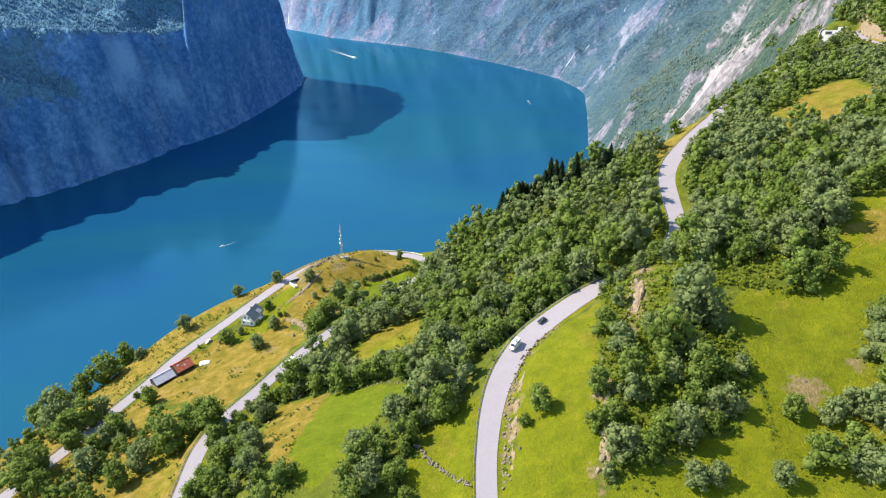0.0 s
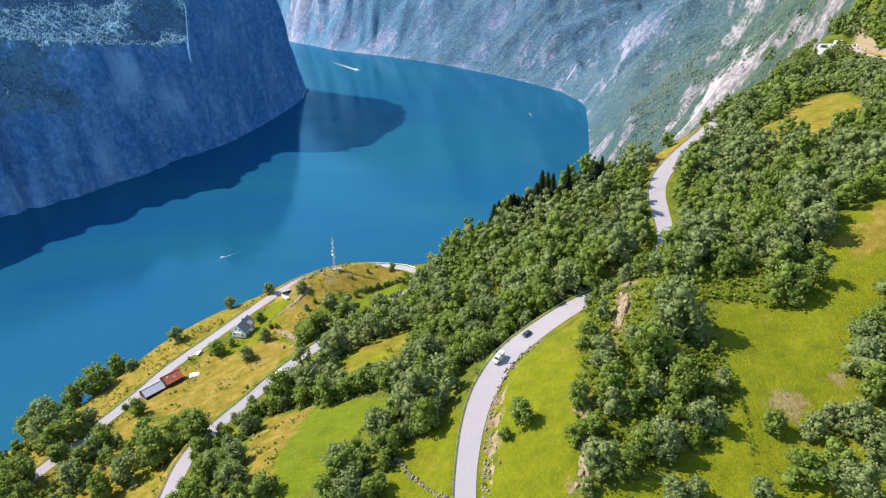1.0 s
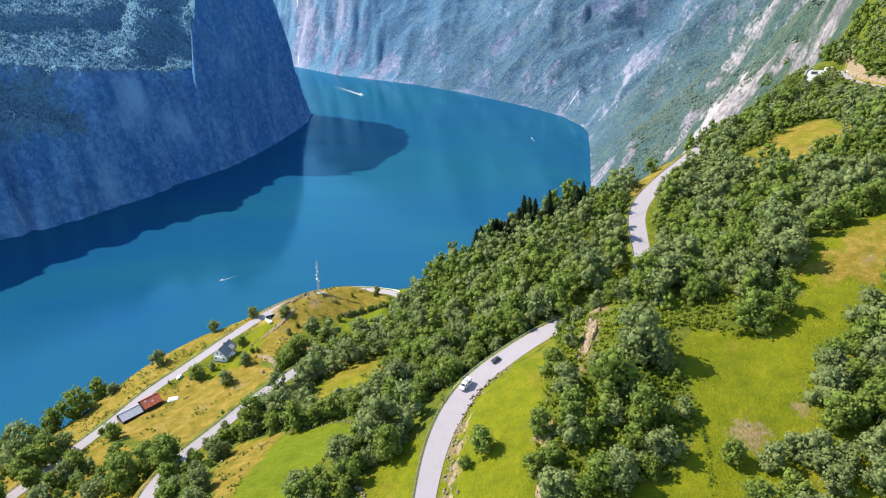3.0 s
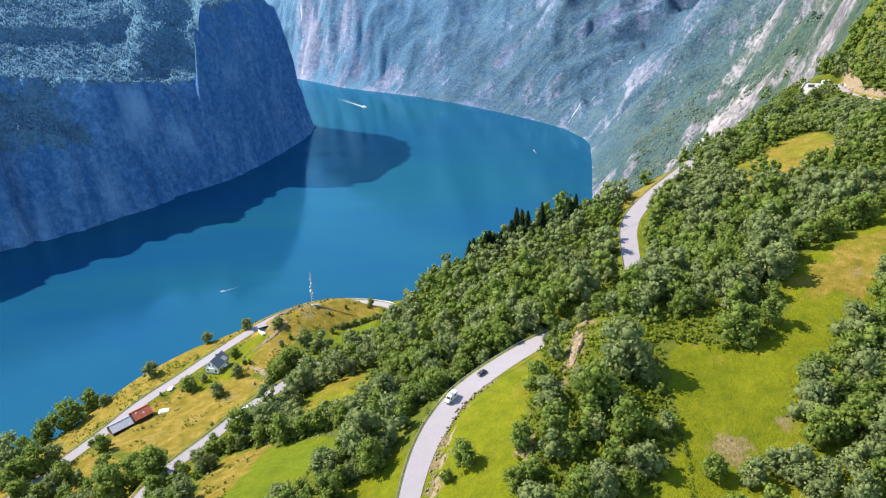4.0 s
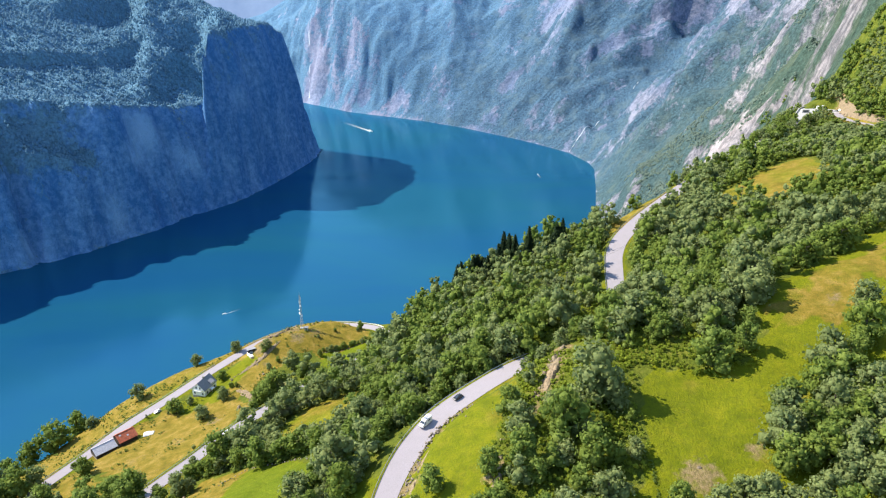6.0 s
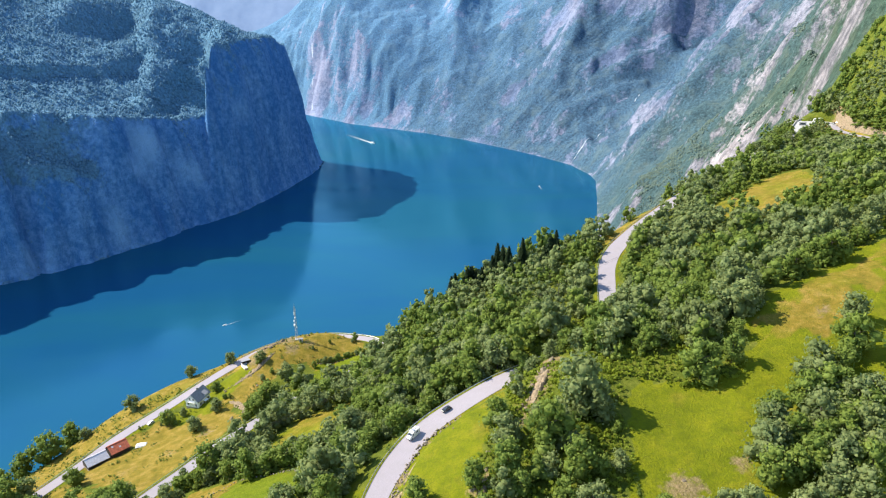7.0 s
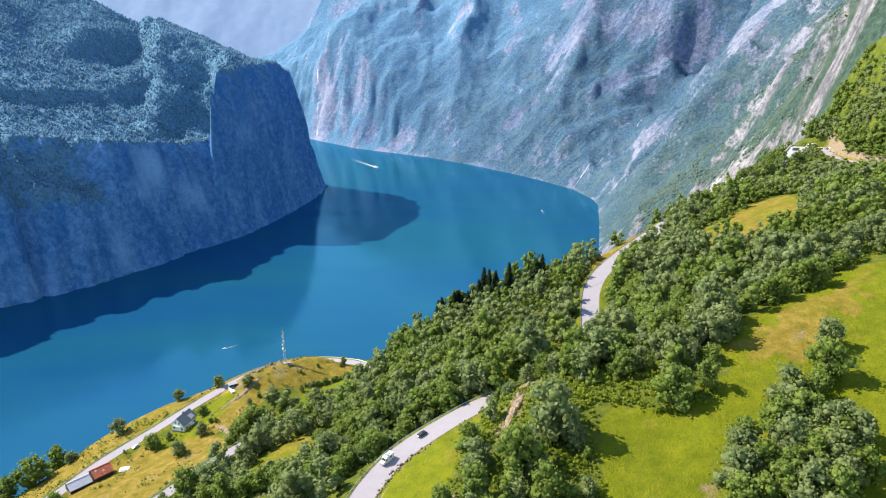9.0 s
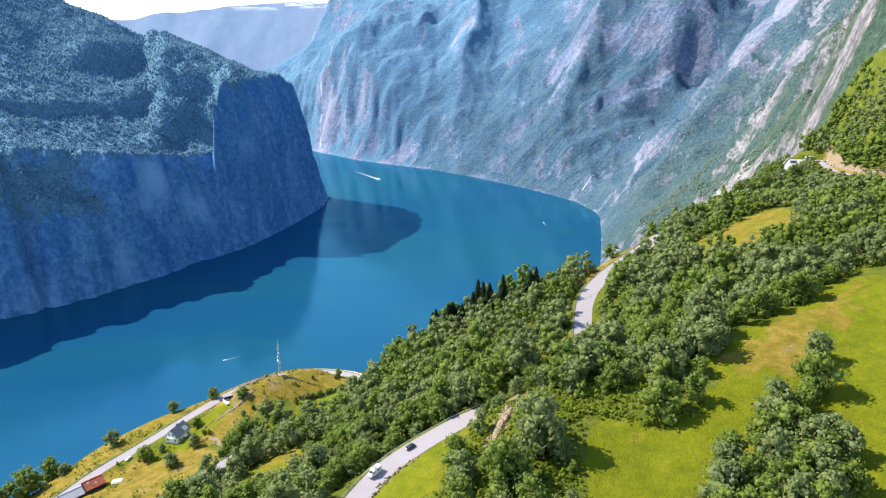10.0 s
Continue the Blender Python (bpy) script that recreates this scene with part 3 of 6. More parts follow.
def slope_masks(me, verts):
    """Where the mountainside is bare, pale, near or far (far takes the painted haze colours), and how its gullies run.
    """
    vx, vy, vz = verts.T
    scar, _ = along(vx, vy, [(464, 2090), (485, 1880), (532, 1813), (572, 1700), (576, 1568), (545, 1400), (536, 1291), (555, 1223), (580, 1185)])
    patch_noise = fractal(vx / 90, vy / 90, 81, 4)
    bare = 1.1 * np.exp(-(((vx + 845) / 70) ** 2 + ((vy - 4060) / 110) ** 2)) + 0.8 * np.exp(-(scar / 58) ** 2) * ramp(patch_noise + 0.6 * fractal(vx / 24, vy / 24, 89, 3), -0.7, 0.5)
    bare += 0.36 * (0.45 + 0.55 * ramp(vy, 1900, 3000)) * ramp(vz + 110 * fractal(vx / 260, vy / 260, 83, 3), 330, 720) * ramp(patch_noise, -0.5, 0.4)
    bare += 0.25 * ramp(fractal(vx / 120, vy / 120, 85, 3), 0.35, 0.75) - 0.28 * ramp(vy - 0.25 * vx, 3500, 4000) + 0.22 * patch_noise - 0.16 * ramp(-vy, -2700, -2200)
    out, turn_at = along(vx, vy, SHORE_RIGHT)
    bare += 0.4 * (1 - ramp(-out, 3, 12))
    bare -= 0.9 * ramp(vx, 592, 622) * (1 - ramp(vy, 1290, 1400))
    shelf = np.exp(-((vz - 70) / 75) ** 2) * ramp(vy - 0.3 * vx, 3500, 3700) * ramp(patch_noise + 0.5 * fractal(vx / 200, vy / 200, 93, 2), 0.0, 0.5)
    mask_layer(me, "bare", bare + 0.45 * shelf)
    falls = np.exp(-((vx + 900 + 0.35 * (vy - 4150) + 18 * patch_noise) / 42) ** 2) * ramp(vy, 3950, 4060)
    mask_layer(me, "pale", 0.5 * ramp(fractal(vx / 210, vy / 210, 87, 3), 0.1, 0.6) + 0.6 * falls)
    # far: weight of the painted haze colours, growing up the fjord
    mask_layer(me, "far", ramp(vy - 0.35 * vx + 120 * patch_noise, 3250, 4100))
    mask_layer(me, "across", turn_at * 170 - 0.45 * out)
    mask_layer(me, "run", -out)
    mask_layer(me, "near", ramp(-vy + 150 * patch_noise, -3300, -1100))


def outside_close(v):
    return outside_near(v) & ~((v[:, 0] > CLOSE[0] + 18) & (v[:, 0] < CLOSE[1] - 18) & (v[:, 1] > CLOSE[2] + 18) & (v[:, 1] < CLOSE[3] - 18))


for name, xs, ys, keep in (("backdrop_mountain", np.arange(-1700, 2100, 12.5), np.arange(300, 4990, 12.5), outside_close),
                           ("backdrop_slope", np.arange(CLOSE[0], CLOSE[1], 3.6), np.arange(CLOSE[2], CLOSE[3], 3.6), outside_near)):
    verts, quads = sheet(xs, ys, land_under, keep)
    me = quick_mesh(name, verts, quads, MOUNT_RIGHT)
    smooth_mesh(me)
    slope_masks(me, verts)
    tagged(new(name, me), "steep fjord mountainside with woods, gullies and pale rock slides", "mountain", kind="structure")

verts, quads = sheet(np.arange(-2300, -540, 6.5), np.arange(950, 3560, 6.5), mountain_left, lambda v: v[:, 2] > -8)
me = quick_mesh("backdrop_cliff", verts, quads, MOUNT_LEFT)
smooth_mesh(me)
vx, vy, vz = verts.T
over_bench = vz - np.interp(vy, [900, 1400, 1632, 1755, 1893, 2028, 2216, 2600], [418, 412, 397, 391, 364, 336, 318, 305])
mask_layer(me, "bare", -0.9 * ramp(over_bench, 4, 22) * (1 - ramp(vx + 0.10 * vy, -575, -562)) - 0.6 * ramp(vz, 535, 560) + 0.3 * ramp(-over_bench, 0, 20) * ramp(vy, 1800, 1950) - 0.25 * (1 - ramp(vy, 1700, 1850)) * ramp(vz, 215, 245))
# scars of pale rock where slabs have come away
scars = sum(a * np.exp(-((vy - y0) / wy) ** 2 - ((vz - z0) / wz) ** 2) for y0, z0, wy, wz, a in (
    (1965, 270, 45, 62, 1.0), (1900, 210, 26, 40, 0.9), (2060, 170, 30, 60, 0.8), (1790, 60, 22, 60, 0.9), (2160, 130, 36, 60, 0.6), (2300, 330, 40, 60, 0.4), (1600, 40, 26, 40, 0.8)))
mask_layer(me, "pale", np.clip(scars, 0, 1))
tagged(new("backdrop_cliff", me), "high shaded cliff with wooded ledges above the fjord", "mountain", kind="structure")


def far_heights(x, y):
    crest = 918 + 0.012 * (x + 1200) + 16 * fractal(x / 420, y / 900, 91, 3)
    return crest - 1.2 * np.abs(y - 5250) + 10 * fractal(x / 330, y / 330, 97, 4) * ramp(np.abs(y - 5250), 0, 120)


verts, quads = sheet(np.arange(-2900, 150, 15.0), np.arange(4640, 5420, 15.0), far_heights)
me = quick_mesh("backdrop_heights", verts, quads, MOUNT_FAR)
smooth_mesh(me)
tagged(new("backdrop_heights", me), "distant plateau in haze-pale colour with patches of snow", "mountain", kind="structure")

me = quick_mesh("water", np.array([(-6000, -4000, 0), (6000, -4000, 0), (6000, 6000, 0), (-6000, 6000, 0)], float), np.array([[0, 1, 2, 3]]), WATER)
water = tagged(new("water", me), "calm deep blue and teal fjord water", "water", kind="structure")


# ------------------------------------------------------------------ roads
def half_width(y):
    """Half the upper road's width, which grows in its bends."""
    return np.interp(y, [95, 164, 183, 200, 226, 260, 300, 330, 400, 440, 700], [3.2, 3.4, 3.9, 4.4, 4.3, 3.8, 4.0, 4.5, 4.6, 4.3, 3.6])


def ribbon(name, line, wide, lift, thick, material):
    """A strip along a line, with a thickness."""
    p = np.array(line)
    t = np.gradient(p[:, :2], axis=0)
    t /= np.linalg.norm(t, axis=1)[:, None]
    n = np.c_[-t[:, 1], t[:, 0]]
    verts = []
    for q, m, w in zip(p, n, wide):
        a, b = q[:2] + m * w, q[:2] - m * w
        verts += [(a[0], a[1], q[2] + lift), (b[0], b[1], q[2] + lift), (b[0], b[1], q[2] + lift - thick), (a[0], a[1], q[2] + lift - thick)]
    faces = []
    for k in range(len(p) - 1):
        a, b = 4 * k, 4 * k + 4
        faces += [(a, a + 1, b + 1, b), (a + 1, a + 2, b + 2, b + 1), (a + 3, a, b, b + 3)]
    return mesh_object(name, verts, faces, material)


FINE_ROADS = [spline(r, 2.5) for r in (ROAD_UPPER, ROAD_MIDDLE, ROAD_LOWER)]
for line, words in zip(FINE_ROADS, ("pale asphalt mountain road climbing past the meadow", "pale asphalt road down to the hairpin bend",
                                    "pale asphalt road past the farmhouse and barns")):
    tagged(ribbon("road", line, half_width(line[:, 1]) if words.endswith("meadow") else np.full(len(line), 3.2), 0.06, 0.5, ASPHALT), words, "road", kind="structure")


# ------------------------------------------------------------------ trees
# stems of single trees: x, y, crown radius
KNOLL_TREES = [(57.5, 201.9, 4.4), (60.1, 188, 5), (72.5, 182.4, 6.7), (59.3, 173, 4.4), (49.1, 172, 3.2), (71.9, 171.5, 3.1),
    (46.3, 159.8, 3.1), (51.6, 149, 5.1), (57.7, 146.3, 4.1), (63.8, 150.9, 4.3), (69.3, 149.7, 4.2), (71.5, 193, 3.6), (82.2, 195.5, 5),
    (51.1, 160.9, 3.3), (63, 165.9, 3), (82.8, 196.2, 4.2), (90.7, 191.8, 3.7), (80, 169.9, 4.6), (86.7, 170.2, 2.7), (82.1, 158.1, 4.8),
    (78.4, 152.7, 2.6), (71, 155, 3.7), (92.5, 171, 2.7), (78, 181.1, 3.6), (75.2, 161.5, 3.4), (84.5, 197, 7.8)]
MEADOW_TREES = [(31.3, 173.4, 4.2), (26.5, 169.5, 2.2), (101.3, 154.7, 3.8), (186, 229.2, 5.4), (178.1, 212.8, 7.1), (176.6, 209.7, 3.2),
    (127.2, 209.9, 7.5), (139.4, 215, 4.6), (181.7, 269.2, 6.9), (199.9, 278.8, 7.2), (218.2, 292.5, 4.2), (145.8, 229.7, 3.8),
    (195, 279.1, 5.2)]
ISLAND_TREES = [(139.9, 180.9, 6), (134.8, 171.3, 5.5), (110.9, 150.9, 4.2), (103.2, 138.9, 5.3), (112.3, 140.8, 5.6), (112, 134.4, 4.8),
    (123.2, 152.2, 5.2), (118.8, 154.6, 4.3), (132.3, 161.5, 4.7), (124, 142.2, 4.4), (115.3, 131.5, 4.8), (91.2, 134.6, 3.6),
    (69.9, 137.7, 4.1), (75.4, 137.4, 3.5), (162.4, 203.9, 6.1), (161.2, 190.4, 7.3), (165.5, 185.5, 5.9), (168, 180.7, 5.3),
    (153.4, 190, 5.8), (141.4, 183.9, 5.6), (144.8, 176, 5.1), (153.2, 180.1, 5.7), (157.2, 174, 5.6), (173.9, 192.5, 4.6),
    (169.8, 204.6, 4.7)]
ISLAND_TREES += [(163, 172, 5.6), (137.9, 176.1, 4.6), (141.2, 145.1, 5.5), (147, 156.5, 5.5), (137.5, 150, 5), (134.5, 141, 5), (129.5, 148, 4.5), (122.5, 149, 3.8)]
ISLAND_TREES += [(146, 165, 5.4), (152, 163, 5.2), (158, 160, 5.6), (139, 163, 5), (167, 168, 5.4), (150, 171, 5), (156, 167, 5), (152, 152, 5.4), (162, 165, 5), (175, 183, 5.2)]
LOWER_MEADOW_TREES = [(-18.2, 192.9, 5), (-13, 176.3, 5.1), (-20, 171, 3.9), (-23.7, 158.9, 5.6), (-32.4, 164.8, 3.7),
    (-16.4, 159.1, 4.3), (-0.3, 184.9, 5.9), (-6, 185, 3.8), (-23.9, 182.8, 3.4), (2.8, 191.6, 4.2), (-55, 171, 5.3),
    (-69.6, 182.7, 4.6), (-72.2, 196.8, 4.8), (-78.1, 229.1, 4.5), (-79.7, 245.1, 4.3), (-64.7, 242.7, 4.3), (-55.3, 239.8, 5.8),
    (-44.4, 232.4, 6.1), (-34.4, 232.5, 5.6), (-26.4, 232.7, 5.5), (-16.9, 226.3, 5.6)]
SLOPE_TREES = [(-181, 268, 7.5), (-189, 262, 6.8), (-176, 275, 6), (-191, 272, 6), (-164, 364, 5), (-202.8, 356.5, 5.3), (-191.3, 352.4, 3.9), (-189, 236, 7.2), (-197, 240, 6.2),
    (-180.1, 251.8, 5.3), (-151.8, 278.9, 4.8), (-158.9, 255.2, 5.8), (-121.1, 230.1, 7.6), (-128, 234, 5), (-114.9, 240.8, 7), (-103.6, 233.9, 7.3),
    (-161.5, 250.1, 4.5), (-160.6, 230, 6.8), (-132.4, 222.3, 6.4), (-139.6, 214.5, 5.6), (-85.1, 195, 5.4), (-97.5, 223.4, 4.4),
    (-128.1, 336.8, 5.3), (-166.3, 245.8, 4.5), (-133.7, 249.6, 5.5), (-179.3, 221.3, 5.7), (-189.9, 225.5, 7.1), (-203.9, 281, 7.3),
    (-208, 341, 7.5), (-224, 319, 5), (-233, 306, 5.5), (-219, 331, 5.5)]
SLOPE_TREES = [(x, y, 1.3 * r if x < -200 else r) for x, y, r in SLOPE_TREES]
HOUSE_TREES = [(-139.2, 397.9, 4.1), (-113, 403, 4.2), (-100.5, 341.8, 3.9), (-105.6, 321.7, 4.9), (-122.2, 344.7, 2.5),
    (-111.4, 370.7, 3.5), (-86.7, 389.2, 3.6), (-65.6, 370.5, 5.0), (-58.4, 427.2, 1.7),
    (-29.7, 416.9, 2.5), (-55.7, 359.6, 5.4), (-70, 341.9, 7.3), (-73, 328, 6.0), (-57, 309, 4.4), (-51, 318, 5), (-45, 328, 5), (-39, 338, 5)]
ROADSIDE_TREES = [(147, 381, 5.2), (153, 390, 5), (142, 373, 4.6), (162, 396, 3.6), (187, 438, 4.6), (194, 446, 4.8), (201, 454, 5), (208, 462, 5), (216, 471, 5)]
KNOLL_FOOT_TREES = [(66, 241.5, 2.7), (69.5, 244, 3.2), (73.5, 246.5, 3.6), (78, 249.5, 3.9), (83, 252, 4.1), (88, 255.5, 4.3), (93, 259, 4.2), (98, 263.5, 4.4), (103, 268.5, 4.5), (108, 274, 4.4),
    (72, 240, 3.0), (80, 244.5, 3.4), (90, 250.5, 3.6), (99, 257, 3.8)]
HILL_BUSHES = [(-88, 387, 2), (-81, 371, 2), (-64, 374, 2.5), (-57, 360, 3), (-64, 354, 2.5), (-66, 342, 3), (-70, 336, 2.5), (-56, 404, 1.2),
    (-101, 357, 2), (-107, 325, 2), (-103, 348, 2.2), (-74, 316, 2.5), (-75, 325, 2.6), (-47, 393, 1.5), (-43, 396, 1.5), (-38, 399, 1.5),
    (-33, 399, 1.5), (-52, 388, 2), (-112, 375, 1.5), (-77, 378, 1.5)]
ROADSIDE_BIRCHES = [(-93, 238, 2.9), (-89.5, 247, 3.1), (-95.5, 229, 3.0), (-85, 259, 2.8), (-80.5, 270, 2.7), (-97, 219, 3.2), (-76, 280, 2.7)]
LOOKOUT_TREES = [(286, 562, 4.2), (292, 571, 4.2), (299, 578, 4.2), (306, 586, 4.2), (313, 594, 4.2), (280, 570, 4.0), (287, 580, 4.0), (294, 588, 4.0), (302, 597, 3.9), (310, 605, 3.9), (273, 556, 4.2), (330, 612, 3.9), (338, 618, 4.0), (344, 627, 3.9), (337, 630, 3.7), (350, 636, 3.8), (343, 641, 3.6), (356, 645, 3.6), (349, 651, 3.3), (362, 653, 3.2), (366, 660, 2.8), (331, 622, 3.8), (322, 604, 4.0), (319, 612, 3.8)]
HILL_BUSHES += [(-166, 292, 2), (-160, 291, 2.5), (-153, 286, 2), (-118, 259, 4), (-110, 254, 4),
    (-125, 261, 3), (-94, 275, 1.2), (-95, 283, 1.2), (-133, 337, 1), (-146, 336, 1), (-46, 411, 1.2), (-31, 414, 1.4), (-97, 355, 1.5)]
HILL_BUSHES += [(-51 + 2.5 * k, 393.5 + 0.5 * k, 1.3 + 0.3 * (k % 3)) for k in range(13)]

WOODS = {
    "ridge": [(60, 243), (104, 277), (114, 295), (120, 345), (130, 378), (150, 408), (178, 442), (165, 447), (128, 414), (75, 404), (40, 406),
              (14, 424), (-6, 396), (-14, 366), (-32, 354), (-58, 356), (-80, 350), (-72, 325), (-60, 300), (-72, 285), (-82, 262), (-78, 240),
              (-50, 234), (-14, 222), (8, 210), (22, 222)],
    "upper": [(100, 262), (120, 290), (126, 320), (133, 350), (145, 378), (165, 402), (195, 440), (240, 445), (275, 450), (330, 430), (300, 340),
              (245, 300), (214, 292), (186, 268), (168, 258), (152, 240), (140, 222), (118, 224), (96, 228), (78, 242)],
    "lookout": [(200, 462), (235, 444), (268, 450), (290, 440), (350, 440), (458, 540), (458, 645), (395, 650), (345, 625), (292, 565), (225, 482)],
    "lookout_low": [(190, 458), (222, 500), (290, 585), (335, 640), (336, 668), (298, 606), (228, 514), (176, 450)],
    "lookout_outer": [(318, 650), (340, 655), (352, 672), (366, 702), (378, 722), (394, 734), (384, 744), (352, 706), (322, 670)],
    "lookout_front": [(318, 592), (334, 622), (346, 636), (380, 636), (382, 616), (394, 586), (360, 552)],
    "terrace_bushes": [(334, 624), (350, 645), (368, 674), (384, 690), (384, 652), (380, 632)],
    "lookout_back": [(408, 612), (409, 700), (400, 728), (416, 750), (468, 768), (468, 560), (452, 566), (430, 592)],
    "top": [(300, 340), (330, 430), (350, 440), (458, 540), (466, 300), (400, 250), (300, 296), (250, 300)],
    "bank_left": [(-95, 130), (-60, 130), (-56, 172), (-66, 188), (-75, 212), (-74, 238), (-92, 236), (-97, 215), (-94, 190)],
    "strip": [(-36, 150), (-10, 150), (-14, 165), (-9, 172), (-8, 186), (6, 196), (10, 208), (-10, 200), (-24, 194), (-27, 184), (-38, 164)],
    "low_left": [(-182, 180), (-108, 180), (-112, 200), (-142, 202), (-144, 222), (-110, 226), (-106, 245), (-135, 256), (-160, 260), (-172, 240)],
    "knoll": [(47, 142), (62, 145), (86, 154), (96, 172), (99, 200), (92, 222), (78, 234), (66, 232), (60, 205), (52, 180), (48, 158)],
    "grove": [(100, 138), (128, 132), (160, 165), (176, 182), (172, 205), (160, 205), (145, 188), (128, 172), (110, 152)],
    "shore_edge": [(-250, 200), (-212, 200), (-200, 240), (-190, 280), (-206, 300), (-222, 325), (-245, 280)],
}


def ico(level):
    bm = bmesh.new()
    bmesh.ops.create_icosphere(bm, subdivisions=level, radius=1)
    v = np.array([p.co[:] for p in bm.verts])
    f = np.array([[q.index for q in p.verts] for p in bm.faces])
    bm.free()
    return v, f


ICO = ico(1)


def leaf_crown(rng, radius, height, base, lobes, leaves, size, spread=0.62, core=0.68):
    """Verts and triangles of a crown: lobes packed with small leaf tufts round darker cores."""
    centres, reach = [], []
    for k in range(lobes):
        u = (k + rng.uniform(0.1, 0.9)) / lobes
        a = 2.4 * k + rng.uniform(-0.9, 0.9)
        wide = (0.55 + 0.45 * math.sin(math.pi * min(1.0, 0.25 + 0.6 * u))) * math.sqrt(max(0.05, 1 - max(0.0, u - 0.45) ** 2 / 0.36))
        r = radius * spread * wide * rng.uniform(0.35, 1.2)
        size_k = rng.uniform(0.24, 0.52) * (1.1 - 0.35 * u)
        centres.append((r * math.cos(a), r * math.sin(a), base + (height - base) * (0.06 + 0.80 * u) + rng.uniform(-0.08, 0.08) * radius))
        reach.append(radius * size_k)
    verts, tris, n = [], [], 0
    for c, r in zip(centres, reach):
        v = ICO[0] * (core * r * (1 + 0.18 * rng.standard_normal((len(ICO[0]), 1)))) * (1, 1, 0.9) + c
        verts.append(v), tris.append(ICO[1] + n)
        n += len(v)
    share = np.array(reach) ** 2 / np.sum(np.square(reach))
    for c, r, s in zip(centres, reach, share):
        m = max(4, int(leaves * s))
        d = rng.standard_normal((m, 3))
        d /= np.linalg.norm(d, axis=1)[:, None]
        d[:, 2] = np.where(d[:, 2] < -0.45, -d[:, 2], d[:, 2])
        far = np.where(rng.random((m, 1)) < 0.16, rng.uniform(1.08, 1.28, (m, 1)), rng.uniform(0.66, 1.12, (m, 1)))
        at = np.array(c) + d * r * far * (1, 1, 0.92)
        face = d + 0.6 * rng.standard_normal((m, 3))
        face /= np.linalg.norm(face, axis=1)[:, None]
        side = np.cross(face, rng.standard_normal((m, 3)))
        side /= np.linalg.norm(side, axis=1)[:, None] + 1e-9
        up = np.cross(face, side)
        w = size * rng.uniform(0.6, 1.35, (m, 1))
        q = np.stack([at - side * w, at - up * w * 0.75, at + side * w, at + up * w * 0.75], 1)
        q[:, 1] += face * w * 0.25
        verts.append(q.reshape(-1, 3))
        i = n + 4 * np.arange(m)[:, None]
        tris.append(np.vstack([i + (0, 1, 2), i + (0, 2, 3)]))
        n += 4 * m
    return np.vstack(verts), np.vstack(tris)


def needle_crown(rng, radius, height, base, tiers, leaves, size):
    """A spruce: drooping tufts in whorls round a narrow core."""
    verts, tris, n = [], [], 0
    ring = 7
    core = [(0, 0, height)]
    for z, r in ((height * 0.6, 0.32), (base, 0.62)):
        core += [(radius * r * math.cos(a), radius * r * math.sin(a), z) for a in np.arange(ring) * 2 * math.pi / ring]
    f = [(0, 1 + k, 1 + (k + 1) % ring) for k in range(ring)]
    f += [(1 + k, 1 + ring + k, 1 + ring + (k + 1) % ring) for k in range(ring)] + [(1 + k, 1 + ring + (k + 1) % ring, 1 + (k + 1) % ring) for k in range(ring)]
    verts.append(np.array(core)), tris.append(np.array(f))
    n = len(core)
    u = (rng.integers(0, tiers, leaves) + rng.uniform(0.1, 0.9, leaves)) / tiers
    reach = radius * (1 - u) ** 0.9 * rng.uniform(0.45, 1.1, leaves)
    a = rng.uniform(0, 2 * math.pi, leaves)
    out = np.c_[np.cos(a), np.sin(a), np.full(leaves, -0.45)]
    at = np.c_[reach * np.cos(a), reach * np.sin(a), base + (height - base) * u - 0.3 * reach]
    side = np.c_[-np.sin(a), np.cos(a), np.zeros(leaves)]
    w = size * rng.uniform(0.6, 1.3, (leaves, 1))
    q = np.stack([at - side * w * 0.6, at + out * w * 1.3, at + side * w * 0.6, at - out * w + (0, 0, 0.2)], 1)
    verts.append(q.reshape(-1, 3))
    i = n + 4 * np.arange(leaves)[:, None]
    tris.append(np.vstack([i + (0, 1, 2), i + (0, 2, 3)]))
    return np.vstack(verts), np.vstack(tris)


def stem_shape(rng, height, thick, limbs):
    """Verts and triangles of a tapered trunk with limbs."""
    verts, tris = [], []

    def tube(a, b, ra, rb, n=5):
        a, b = np.array(a, float), np.array(b, float)
        d = (b - a) / np.linalg.norm(b - a)
        s = np.cross(d, (0.3, 1, 0.1))
        s /= np.linalg.norm(s)
        t = np.cross(d, s)
        k = sum(len(v) for v in verts)
        ang = np.arange(n) * 2 * math.pi / n
        ring = np.cos(ang)[:, None] * s + np.sin(ang)[:, None] * t
        verts.append(np.vstack([a + ring * ra, b + ring * rb]))
        for m in range(n):
            o = (m + 1) % n
            tris.extend([(k + m, k + o, k + n + o), (k + m, k + n + o, k + n + m)])

    lean = rng.uniform(-0.04, 0.04, 2) * height
    mid = (lean[0], lean[1], height * 0.5)
    tube((0, 0, -0.8), mid, thick, thick * 0.65)
    tube(mid, (lean[0] * 1.6, lean[1] * 1.6, height * 0.86), thick * 0.65, thick * 0.15)
    for k in range(limbs):
        u, a = rng.uniform(0.28, 0.7), 2.4 * k + rng.uniform(-0.4, 0.4)
        z = height * u
        tube((lean[0] * u, lean[1] * u, z), (height * 0.22 * math.cos(a), height * 0.22 * math.sin(a), z + height * 0.15), thick * 0.4, thick * 0.1, 4)
    return np.vstack(verts), np.array(tris)


